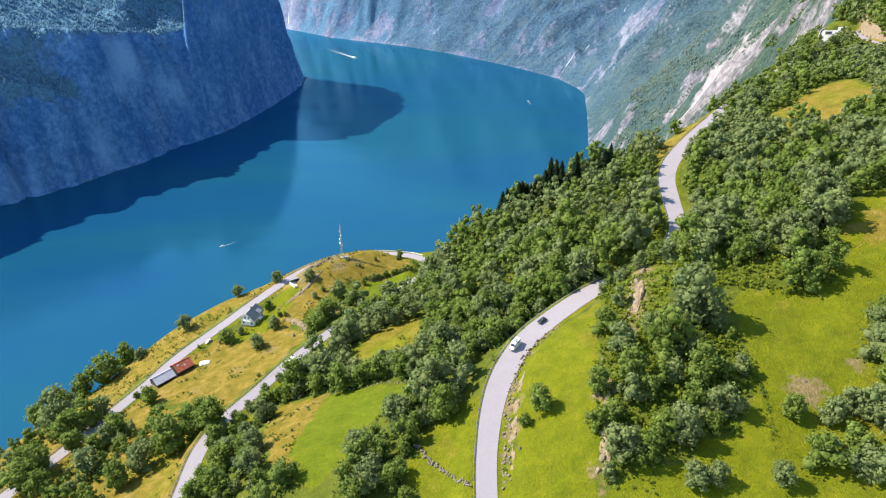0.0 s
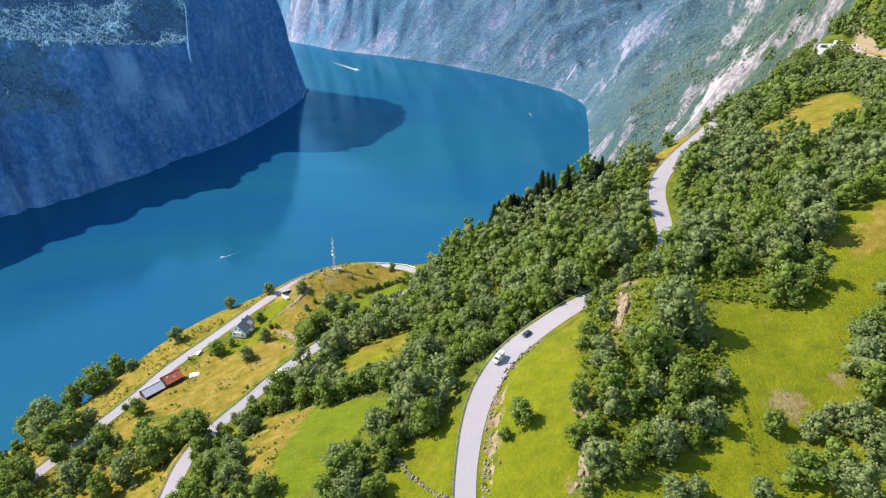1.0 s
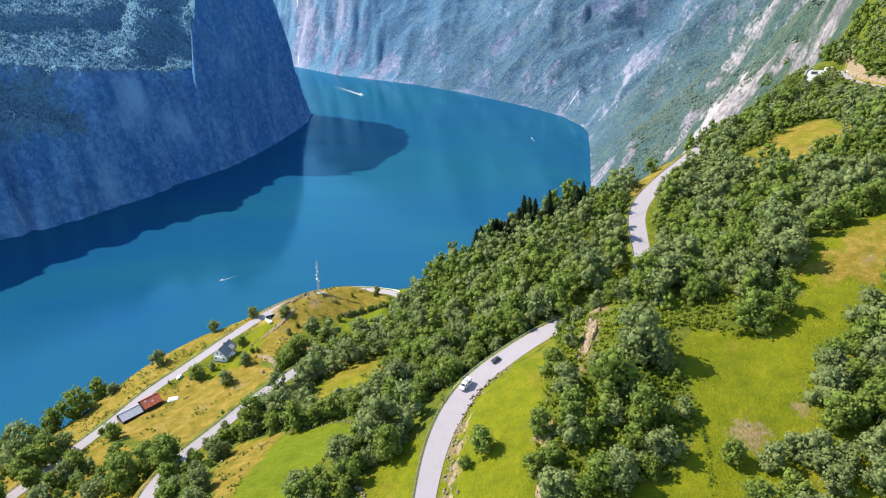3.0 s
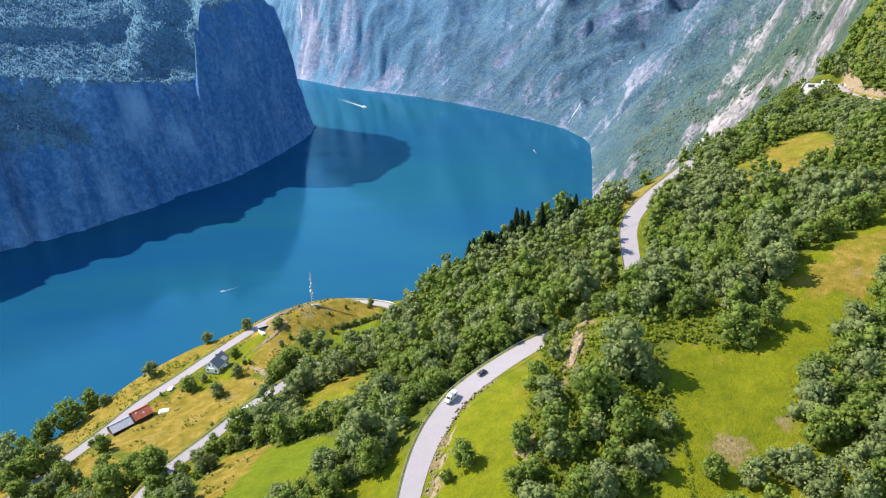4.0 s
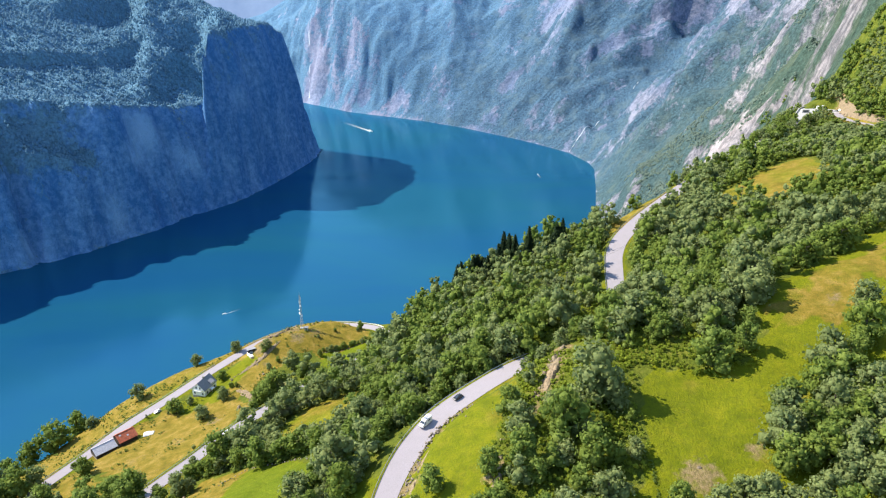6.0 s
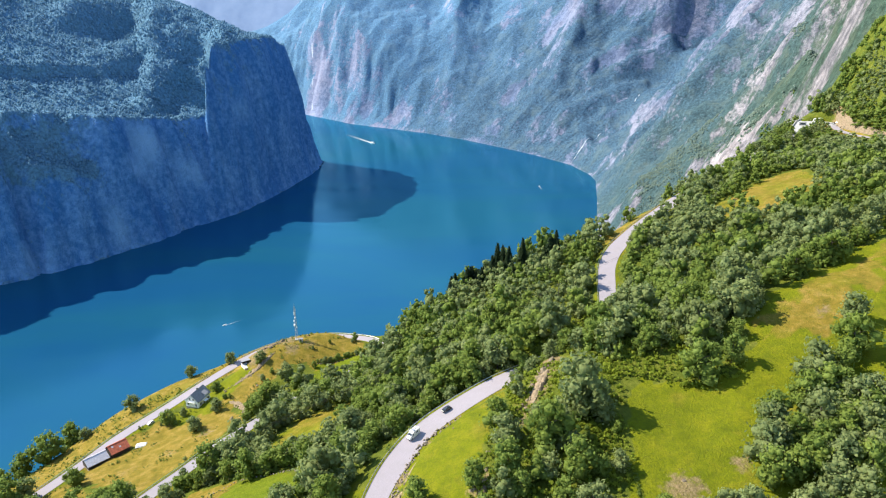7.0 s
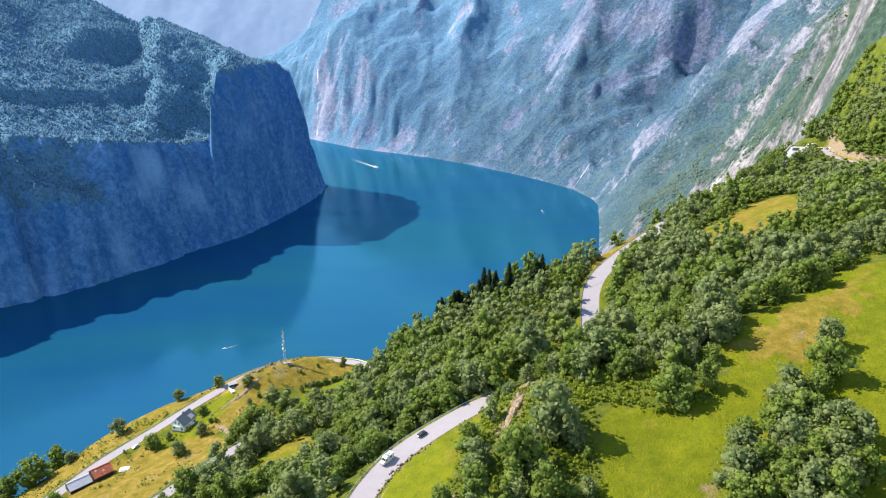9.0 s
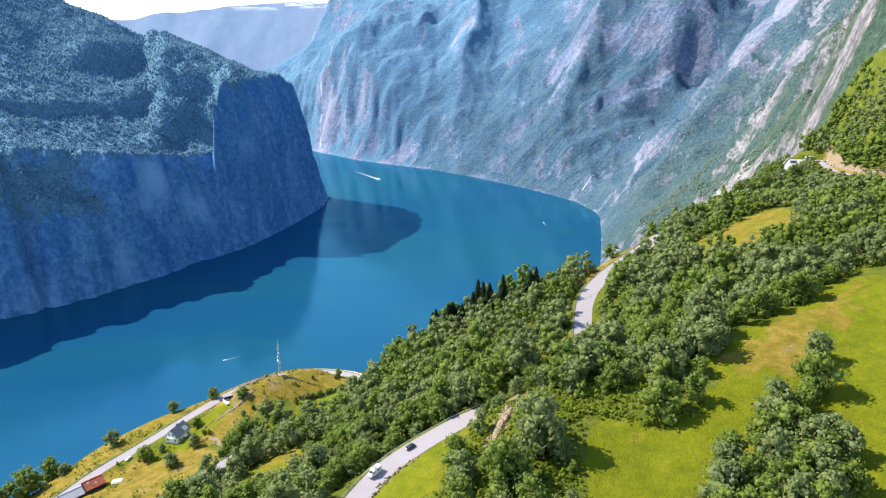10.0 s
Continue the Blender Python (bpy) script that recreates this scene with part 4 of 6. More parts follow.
LEAF = foliage("birch_and_alder_leaves", (0.124, 0.184, 0.031), (0.255, 0.334, 0.082), 0.35)
LEAF_GREY = foliage("willow_leaves", (0.160, 0.210, 0.078), (0.290, 0.350, 0.145), 0.3)
NEEDLE = foliage("spruce_needles", (0.012, 0.028, 0.012), (0.036, 0.062, 0.024), 0.2)
BUSH = foliage("bracken_leaves", (0.170, 0.230, 0.020), (0.310, 0.380, 0.055), 0.5)
BARK = plain("bark", (0.13, 0.11, 0.09), 0.95, grain=2.0, vary=0.5)

tree_rng = np.random.default_rng(5)
# unit crowns of radius 1 and height 2.5 over the ground; scaled as they are set out
CROWNS = [leaf_crown(np.random.default_rng(20 + k), 1.0, h, b, int(n * 1.5), 620, 0.087, s) for k, (h, b, n, s) in enumerate(
    [(1.95, 0.08, 14, 0.62), (2.2, 0.12, 15, 0.58), (1.75, 0.05, 13, 0.68), (2.35, 0.15, 16, 0.54), (1.85, 0.08, 14, 0.66)])]
STEMS = [stem_shape(np.random.default_rng(40 + k), 1.8, 0.06, 4) for k in range(5)]
CROWN_MESHES = {}
for key, material in (("leaf", LEAF), ("grey", LEAF_GREY)):
    CROWN_MESHES[key] = [quick_mesh("crown", v, f, material) for v, f in CROWNS]
STEM_MESHES = [quick_mesh("trunk", v, f, BARK) for v, f in STEMS]
SPRUCES = [needle_crown(np.random.default_rng(60 + k), 1.15, 5.0, 0.4, 14, 640, 0.19) for k in range(3)]
SPRUCE_MESHES = [quick_mesh("crown", v, f, NEEDLE) for v, f in SPRUCES]
SPRUCE_STEM = quick_mesh("trunk", *stem_shape(np.random.default_rng(50), 4.6, 0.09, 0), BARK)


def height_at(x, y):
    return float(hillside(np.array([float(x)]), np.array([float(y)]))[0])


def set_tree(x, y, r, label, group, kind="leaf", tall=1.0, z=None):
    """A single tree with its trunk and crown."""
    k = int(tree_rng.integers(5))
    z = height_at(x, y) if z is None else z
    tree = new("tree" if r > 2.6 else "bush")
    tree.empty_display_size = 0.3
    if kind == "spruce":
        pairs = (("trunk", SPRUCE_STEM), ("crown", SPRUCE_MESHES[k % 3]))
    else:
        pairs = (("trunk", STEM_MESHES[k]), ("crown", CROWN_MESHES[kind][k]))
    for name, me in pairs:
        new(name, me).parent = tree
    s = 1.12 * r * tree_rng.uniform(0.95, 1.08)
    tree.matrix_world = Matrix.LocRotScale((x, y, z - 0.1), Euler((0, 0, tree_rng.uniform(0, 6.28))), (s, s, s * 1.0 * tall * tree_rng.uniform(0.92, 1.1)))
    return tagged(tree, label, "tree" if r > 2.6 else "bush", group)


single = []
for rows, label, group, greys in (
        (KNOLL_TREES, "leafy birch on the rocky knoll between two meadows", "trees on the knoll", 0.6),
        (MEADOW_TREES, "round leafy tree standing in the sunny meadow", "trees in the meadow", 0.15),
        (ISLAND_TREES, "dense broadleaf tree in the meadow's grove", "trees of the grove", 0.45),
        (LOWER_MEADOW_TREES, "leafy tree by the lush lower meadow", "trees by the lower meadow", 0.45),
        (SLOPE_TREES, "leafy tree on the dry slope by the road", "trees on the slope", 0.15),
        (ROADSIDE_TREES, "leafy tree leaning over the road's bend", "trees by the bend", 0.4),
        (ROADSIDE_BIRCHES, "thin grey-green birch beside the middle road", "birches by the middle road", 0.8),
        (LOOKOUT_TREES, "leafy tree screening the road below the lookout", "trees below the lookout", 0.4),
        (KNOLL_FOOT_TREES, "leafy birch crowding the road behind the knoll", "trees behind the knoll", 0.4),
        (HILL_BUSHES, "dark leafy bush in the dry hilltop grass", "bushes on the hilltop", 0.3),
        (HOUSE_TREES, "leafy tree near the white farmhouse", "trees by the farmhouse", 0.3)):
    for x, y, r in rows:
        r = r * (1.02 if rows is SLOPE_TREES else 1.16 if rows is KNOLL_TREES else 1.0)
        set_tree(x, y, r, label, group, "grey" if tree_rng.random() < greys else "leaf")
        single.append((x, y, r))
single = np.array(single)


POLE_FEET = [(-143, 226), (-74, 266), (34, 298), (92, 314), (190, 360)]


def scatter(corners, spacing, rng, clear=6.6):
    """Stems on a jittered grid inside an outline, clear of roads, open ground and single trees."""
    c = np.array(corners, float)
    gx, gy = np.meshgrid(np.arange(c[:, 0].min(), c[:, 0].max(), spacing), np.arange(c[:, 1].min(), c[:, 1].max(), spacing * 0.9))
    gx = gx + (np.arange(gx.shape[0]) % 2)[:, None] * spacing * 0.5
    x = gx.ravel() + rng.uniform(-0.38, 0.38, gx.size) * spacing
    y = gy.ravel() + rng.uniform(-0.38, 0.38, gx.size) * spacing
    ok = inside(x, y, corners) & (road_bed(x, y)[0] > clear)
    for shape in OPEN_GROUND.values():
        ok &= ~inside(x, y, shape)
    x, y = x[ok], y[ok]
    for px, py in POLE_FEET:
        keep = np.hypot(x - px, y - py + 4) > 10
        x, y = x[keep], y[keep]
    keep = np.abs(along(x, y, [(66, 198), (72, 217), (81, 241)])[0]) > 5
    x, y = x[keep], y[keep]
    far = np.hypot(x[:, None] - single[None, :, 0], y[:, None] - single[None, :, 1]) > single[None, :, 2] * 0.75 + 1.0
    ok = far.all(1)
    return x[ok], y[ok]


LOW_CROWNS = [leaf_crown(np.random.default_rng(80 + k), 1.0, h, b, int(n * m), leaves, size, 0.62, core) for leaves, size, m, core in ((175, 0.108, 1.2, 0.78), (84, 0.145, 0.9, 0.80), (46, 0.19, 0.6, 0.84)) for k, (h, b, n) in enumerate(
    [(2.1, 0.1, 8), (2.4, 0.1, 9), (1.9, 0.1, 8), (2.6, 0.2, 9)])]


def joined(shapes, xs, ys, zs, rs, ks, tall, rng):
    """One set of verts and triangles from many scaled and turned copies of the shapes."""
    verts, tris, n = [], [], 0
    for k, shape in enumerate(shapes):
        pick = np.flatnonzero(ks == k)
        if not len(pick):
            continue
        v, f = shape
        a = rng.uniform(0, 2 * math.pi, len(pick))
        c, s = np.cos(a)[:, None], np.sin(a)[:, None]
        r = rs[pick][:, None]
        x = (v[None, :, 0] * c - v[None, :, 1] * s) * r + xs[pick][:, None]
        y = (v[None, :, 0] * s + v[None, :, 1] * c) * r + ys[pick][:, None]
        z = v[None, :, 2] * r * tall[pick][:, None] + zs[pick][:, None]
        verts.append(np.stack([x, y, z], -1).reshape(-1, 3))
        tris.append((f[None] + (n + np.arange(len(pick)) * len(v))[:, None, None]).reshape(-1, 3))
        n += len(pick) * len(v)
    return np.vstack(verts), np.vstack(tris)


wood_rng = np.random.default_rng(9)
SPACING = {"ridge": 6.9, "upper": 6.9, "bank_left": 6.5, "knoll": 11.5, "grove": 6.4, "low_left": 5.6, "lookout_low": 4.6, "lookout_front": 5.4, "terrace_bushes": 4.0, "lookout_outer": 4.4, "shore_edge": 9.0}
CLEAR = {"lookout": 3.4, "terrace_bushes": 3.2, "lookout_front": 3.2, "lookout_outer": 3.2, "lookout_back": 7.5, "lookout_low": 3.2, "upper": 5.4, "ridge": 8.2}
stems = {k: scatter(v, SPACING.get(k, 6.4), wood_rng, CLEAR.get(k, 6.6)) for k, v in WOODS.items()}

near_count = 0
rest = []
for key, (xs, ys) in stems.items():
    zs = hillside(xs, ys)
    rs = np.where(wood_rng.random(len(xs)) < 0.3, wood_rng.uniform(5.8, 8.0, len(xs)), wood_rng.uniform(2.8, 5.6, len(xs))) * (0.5 if key in ("low_left", "terrace_bushes") else 0.62 if key in ("shore_edge", "low_left", "bank_left", "knoll", "grove", "lookout_low", "lookout_outer") else 1.0)
    for x, y, z, r in zip(xs, ys, zs, rs):
        if y < 262 and near_count < 190 and wood_rng.random() < 0.75:
            set_tree(x, y, r, "leafy tree in the mixed hillside wood", "trees of the wood edge", "grey" if wood_rng.random() < 0.4 else "leaf", z=z)
            near_count += 1
        else:
            rest.append((x, y, z, r))
rest = np.array(rest)
ks = wood_rng.integers(0, 4, len(rest)) + 4 * (rest[:, 1] > 330) + 4 * (rest[:, 1] > 470)
tall = wood_rng.uniform(0.85, 1.15, len(rest)) * (1 + 0.28 * ramp(along(rest[:, 0], rest[:, 1], BROW)[0], -45, -8))
tall = np.where(inside(rest[:, 0], rest[:, 1], [(352, 540), (345, 630), (400, 655), (428, 590), (462, 560), (470, 470), (410, 470)]), 0.48 * tall, tall)
split = fractal(rest[:, 0] / 22, rest[:, 1] / 22, 15, 2) + wood_rng.uniform(-0.3, 0.3, len(rest)) + 0.16 * (rest[:, 0] < 120) > 0.05
for some, material, words in ((~split, LEAF, "dense broadleaf wood over the hillside"), (split, LEAF_GREY, "grey-green willows among the hillside wood")):
    v, f = joined(LOW_CROWNS, *rest[some][:, :2].T, rest[some][:, 2] - 0.2, rest[some][:, 3], ks[some], tall[some], wood_rng)
    tagged(new("wood", quick_mesh("wood", v, f, material)), words, "wood", kind="stuff")

# spruces along the brow
for k in range(38):
    u = (k + wood_rng.uniform(-0.5, 0.5)) / 37 + (0.5 if k in (33, 35, 37) else 0)
    x, y = 34 + 44 * u + wood_rng.uniform(-3, 3), 393 - 3 * u + wood_rng.uniform(-11, 7)
    set_tree(x, y, wood_rng.uniform(2.8, 4.6), "tall dark spruce on the brow above the fjord", "spruces on the brow", "spruce", wood_rng.uniform(0.55, 0.95))


# ------------------------------------------------------------------ solid shapes
WHITE_WOOD = plain("white_weatherboard", (0.90, 0.90, 0.88), 0.6, grain=3.0, vary=0.12)
TRIM_GREY = plain("grey_trim", (0.42, 0.43, 0.45), 0.6, grain=3.0)
SLATE = plain("grey_slate_roof", (0.29, 0.295, 0.32), 0.75, grain=2.2, vary=0.4)
SHEET_GREY = plain("zinc_sheet_roof", (0.62, 0.61, 0.66), 0.5, grain=1.2, vary=0.3)
SHEET_RED = plain("rusty_red_sheet_roof", (0.55, 0.150, 0.075), 0.7, grain=0.9, vary=0.5)
DARK_WOOD = plain("tarred_boards", (0.055, 0.042, 0.032), 0.9, grain=2.5, vary=0.4)
STONE_BASE = stone_material("foundation_stone", (0.20, 0.19, 0.18), (0.42, 0.40, 0.37), 1.6)
GLASS = plain("dark_window_glass", (0.03, 0.04, 0.05), 0.08, grain=0.5, vary=0.1, spec=0.8, bump=0)
STEEL = plain("galvanised_steel", (0.50, 0.51, 0.52), 0.45, 0.7, grain=4.0, vary=0.2)
POST_DARK = plain("weathered_posts", (0.10, 0.09, 0.08), 0.9, grain=4.0, vary=0.35)
CONCRETE = plain("white_concrete", (0.44, 0.435, 0.42), 0.8, grain=0.8, vary=0.2)
ROCK = stone_material("tan_bedrock", (0.10, 0.080, 0.055), (0.34, 0.27, 0.185), 1.6)
ROCK_GREY = stone_material("grey_fieldstone", (0.12, 0.100, 0.078), (0.33, 0.275, 0.215), 1.5)
WHITE_PAINT = plain("white_car_paint", (0.80, 0.80, 0.80), 0.3, grain=1.0, vary=0.04, spec=0.6, bump=0)
BLACK_PAINT = plain("black_car_paint", (0.025, 0.026, 0.030), 0.25, grain=1.0, vary=0.1, spec=0.7, bump=0)
BLUE_PAINT = plain("blue_car_paint", (0.06, 0.12, 0.26), 0.3, grain=1.0, vary=0.05, spec=0.6, bump=0)
GREY_PAINT = plain("silver_car_paint", (0.45, 0.46, 0.48), 0.3, 0.4, grain=1.0, vary=0.05, spec=0.6, bump=0)
RUBBER = plain("tyre_rubber", (0.02, 0.02, 0.02), 0.9, grain=6.0)
LAMP_GLASS = plain("headlamp_glass", (0.65, 0.66, 0.68), 0.15, grain=2.0, vary=0.05, bump=0)
RED_GLASS = plain("red_lamp_glass", (0.40, 0.02, 0.02), 0.2, grain=2.0, vary=0.05, bump=0)
WHITE_CLOTH = plain("white_tarpaulin", (0.80, 0.79, 0.75), 0.7, grain=1.5, vary=0.1)
MAST_GREY = plain("mast_paint", (0.52, 0.53, 0.56), 0.5, 0.3, grain=2.0)


def solid(points, faces):
    bm = bmesh.new()
    vs = [bm.verts.new(p) for p in points]
    for f in faces:
        bm.faces.new([vs[k] for k in f])
    bmesh.ops.recalc_face_normals(bm, faces=bm.faces[:])
    return bm


def box(x0, x1, y0, y1, z0, z1, round_by=0.0):
    bm = solid([(x, y, z) for z in (z0, z1) for y in (y0, y1) for x in (x0, x1)],
               [(0, 1, 3, 2), (4, 5, 7, 6), (0, 1, 5, 4), (2, 3, 7, 6), (0, 2, 6, 4), (1, 3, 7, 5)])
    if round_by:
        bmesh.ops.bevel(bm, geom=bm.edges[:], offset=round_by, segments=1, affect="EDGES")
    return bm


def bar(a, b, ra, rb=None, n=6):
    """A round bar from a to b."""
    rb = ra if rb is None else rb
    a, b = Vector(a), Vector(b)
    d = (b - a).normalized()
    s = d.cross(Vector((0.31, 0.95, 0.07))).normalized()
    t = d.cross(s)
    pts = [p + (s * math.cos(k * 2 * math.pi / n) + t * math.sin(k * 2 * math.pi / n)) * r for p, r in ((a, ra), (b, rb)) for k in range(n)]
    return solid(pts, [tuple(range(n)), tuple(range(n, 2 * n))] + [(k, (k + 1) % n, n + (k + 1) % n, n + k) for k in range(n)])


def merge(*shapes):
    out = bmesh.new()
    for b in shapes:
        me = bpy.data.meshes.new("piece")
        b.to_mesh(me)
        b.free()
        out.from_mesh(me)
        bpy.data.meshes.remove(me)
    return out


# ------------------------------------------------------------------ farm
def gable_walls(w, l, base, eave, ridge, thick=0.25):
    """House walls along y, w wide and l long, with gables."""
    o = [(-w / 2, base), (w / 2, base), (w / 2, eave), (0, ridge), (-w / 2, eave)]
    bm = bmesh.new()
    a = [bm.verts.new((x, -l / 2, z)) for x, z in o]
    b = [bm.verts.new((x, l / 2, z)) for x, z in o]
    bm.faces.new(a), bm.faces.new(b[::-1])
    for k in range(5):
        bm.faces.new((a[k], b[k], b[(k + 1) % 5], a[(k + 1) % 5]))
    bmesh.ops.recalc_face_normals(bm, faces=bm.faces[:])
    return bm


def roof_slab(w, l, eave, ridge, side, over=0.45, thick=0.2):
    """One pitch of a roof, with its overhang."""
    rise = (ridge - eave) / (w / 2)
    x1 = w / 2 + over
    z1 = ridge - rise * x1
    pts = [(0, ridge), (side * x1, z1), (side * x1, z1 + thick), (0, ridge + thick)]
    return solid([(x, y, z) for y in (-l / 2 - over, l / 2 + over) for x, z in pts],
                 [(0, 1, 2, 3), (4, 5, 6, 7), (0, 1, 5, 4), (1, 2, 6, 5), (2, 3, 7, 6), (3, 0, 4, 7)])


def add_window(house, x, y, z, w, h, facing):
    """A window with its frame, bar and panes; facing -y or +x."""
    def at(a0, a1, d0, d1, z0, z1):
        return box(x + a0, x + a1, y + d0, y + d1, z0, z1) if facing == "y" else box(x - d1, x - d0, y + a0, y + a1, z0, z1)
    f = part("window", merge(at(-w / 2 - 0.1, -w / 2, -0.08, 0.05, z - 0.1, z + h + 0.1), at(w / 2, w / 2 + 0.1, -0.08, 0.05, z - 0.1, z + h + 0.1),
                             at(-w / 2, w / 2, -0.08, 0.05, z + h, z + h + 0.1), at(-w / 2, w / 2, -0.10, 0.05, z - 0.1, z),
                             at(-0.04, 0.04, -0.06, 0.05, z, z + h)), TRIM_GREY, house, "grey window frame")
    part("pane", at(-w / 2, -0.04, -0.03, 0.04, z, z + h), GLASS, f)
    part("pane", at(0.04, w / 2, -0.03, 0.04, z, z + h), GLASS, f)


house = thing("farmhouse", (-119.0, 359.4, 452.2), "white wooden farmhouse with a steep grey slate roof", "house", turn=-14.6)
part("wall", gable_walls(8.4, 11.2, 0.5, 4.3, 8.0), WHITE_WOOD, house)
part("foundation", box(-4.1, 4.1, -5.7, 5.7, -2.2, 0.5), STONE_BASE, house, "rough stone foundation")
for s in (-1, 1):
    part("roof", roof_slab(8.4, 11.2, 4.3, 8.0, s), SLATE, house)
for y in (-6.08, 6.02):
    for s in (-1, 1):
        part("bargeboard", solid([(s * a, y + d, z) for d in (0, 0.06) for a, z in ((0, 8.02), (4.65, 3.9), (4.65, 3.64), (0, 7.76))],
                                 [(0, 1, 2, 3), (4, 5, 6, 7), (0, 1, 5, 4), (1, 2, 6, 5), (2, 3, 7, 6), (3, 0, 4, 7)]), WHITE_WOOD, house)
for x in (-2.6, 2.6):
    add_window(house, x, -5.62, 1.4, 0.9, 1.2, "y")
for x in (-1.2, 1.2):
    add_window(house, x, -5.62, 4.6, 0.8, 1.2, "y")
for y in (-3.4, 0.4, 3.6):
    add_window(house, 4.22, y, 1.3, 1.2, 1.3, "x")
part("balcony", merge(box(-2.3, 2.3, -6.7, -5.62, 3.55, 3.7), box(-2.3, 2.3, -6.7, -6.62, 4.5, 4.58), *[box(-2.3 + 0.35 * k, -2.24 + 0.35 * k, -6.69, -6.63, 3.7, 4.5) for k in range(14)]),
     WHITE_WOOD, house, "white wooden balcony")
part("chimney", box(-0.45, 0.45, -0.1, 0.8, 7.2, 9.2, 0.04), STONE_BASE, house)
dormer = part("dormer", merge(box(2.2, 4.3, 1.0, 4.0, 3.6, 5.1)), WHITE_WOOD, house)
part("dormer_roof", solid([(x, y, z) for y in (0.7, 4.3) for x, z in ((1.2, 6.7), (4.6, 5.1), (4.6, 5.25), (1.2, 6.85))],
                          [(0, 1, 2, 3), (4, 5, 6, 7), (0, 1, 5, 4), (1, 2, 6, 5), (2, 3, 7, 6), (3, 0, 4, 7)]), SLATE, house)
part("porch", merge(box(4.0, 6.0, -1.2, 1.4, -1.2, 0.45), box(4.0, 6.1, -1.3, 1.5, 2.7, 2.85), *[box(5.8, 5.95, y, y + 0.15, 0.45, 2.7) for y in (-1.2, 1.25)]),
     WHITE_WOOD, house, "white open porch")
part("door", box(4.2, 4.26, -0.4, 0.6, 0.5, 2.6), DARK_WOOD, house, "dark panelled door")


house.matrix_world = house.matrix_world @ Matrix.Diagonal((1.06, 1.06, 1.14, 1))


def barn(where, turn, w, l, eave, ridge, roofing, label, seed):
    b = thing("barn", where, label, "barn", "barns by the road", turn=turn)
    part("wall", gable_walls(w, l, 0.0, eave, ridge), DARK_WOOD, b)
    part("foundation", box(-w / 2 - 0.1, w / 2 + 0.1, -l / 2 - 0.1, l / 2 + 0.1, -2.5, 0.25), STONE_BASE, b, "rough stone foundation")
    rng = random.Random(seed)
    for s in (-1, 1):
        slab = part("roof", roof_slab(w, l, eave, ridge, s, 0.5, 0.12), roofing, b)
        rise = (ridge - eave) / (w / 2)
        for k in range(int(l / 0.9)):
            y = -l / 2 + 0.45 + k * 0.9
            x1 = w / 2 + 0.48
            part("seam", solid([(s * x, yy, ridge - rise * x + z) for yy in (y, y + 0.07) for x, z in ((0.05, 0.12), (x1, 0.12), (x1, 0.18), (0.05, 0.18))],
                               [(0, 1, 2, 3), (4, 5, 6, 7), (0, 1, 5, 4), (1, 2, 6, 5), (2, 3, 7, 6), (3, 0, 4, 7)]), roofing, slab)
    part("ridge_cap", box(-0.22, 0.22, -l / 2 - 0.5, l / 2 + 0.5, ridge + 0.12, ridge + 0.2), roofing, b)
    part("door", box(w / 2 - 0.02, w / 2 + 0.06, -1.4, 1.4, 0.1, min(eave - 0.1, 2.7)), DARK_WOOD, b)
    for k in range(int(l / 1.2)):
        part("batten", box(w / 2 - 0.01, w / 2 + 0.05, -l / 2 + 0.6 + 1.2 * k, -l / 2 + 0.72 + 1.2 * k, 0.1, eave), DARK_WOOD, b)
    return b


barn((-156.2, 305.2, 447.7), -39.2, 7.6, 11.0, 3.0, 5.6, SHEET_GREY, "old dark barn with a pale zinc sheet roof", 1)
red_barn = barn((-148.6, 314.8, 448.1), -39.2, 8.6, 9.6, 3.6, 6.6, SHEET_RED, "old dark barn with a rusty red sheet roof", 2)
for k, (y, x) in enumerate(((-3.0, 1.3), (0.6, 2.6))):
    z = 6.6 - 3.0 / 4.3 * x + 0.14
    part("patch", solid([(x + a * 0.4, y + b * 0.55, z - 3.0 / 4.3 * a * 0.4 + c) for c in (0, 0.04) for b in (-1, 1) for a in (-1, 1)],
                        [(0, 1, 3, 2), (4, 5, 7, 6), (0, 1, 5, 4), (2, 3, 7, 6), (0, 2, 6, 4), (1, 3, 7, 5)]), SHEET_GREY, red_barn, "pale mended roof patch")

tarp = thing("tarpaulin", (-136.2, 317.6, height_at(-136.2, 317.6)), "white tarpaulin over a low stack on the grass", "tarpaulin", turn=15)
bm = bmesh.new()
bmesh.ops.create_grid(bm, x_segments=12, y_segments=6, size=1)
for v in bm.verts:
    edge = max(abs(v.co.x), abs(v.co.y))
    v.co = (v.co.x * 3.0, v.co.y * 2.1, 0.75 * (1 - edge ** 8) + 0.12 * math.sin(5 * v.co.x + 3 * v.co.y) + 0.1)
part("cover", bm, WHITE_CLOTH, tarp)
shelter_z = height_at(-97.5, 390)
shelter = thing("roadside_shelter", (-97.5, 390, shelter_z), "small roadside shelter with a white terrace by the road", "shelter", turn=35)
part("terrace", box(-2.8, 2.8, -5.0, 2.2, -1.6, 0.45, 0.05), WHITE_CLOTH, shelter, "white terrace slab")
part("wall", merge(box(-2.4, 2.4, 2.0, 2.2, 0.25, 2.5), box(-2.4, -2.2, 0.2, 2.0, 0.25, 2.5), box(2.2, 2.4, 0.2, 2.0, 0.25, 2.5)), DARK_WOOD, shelter)
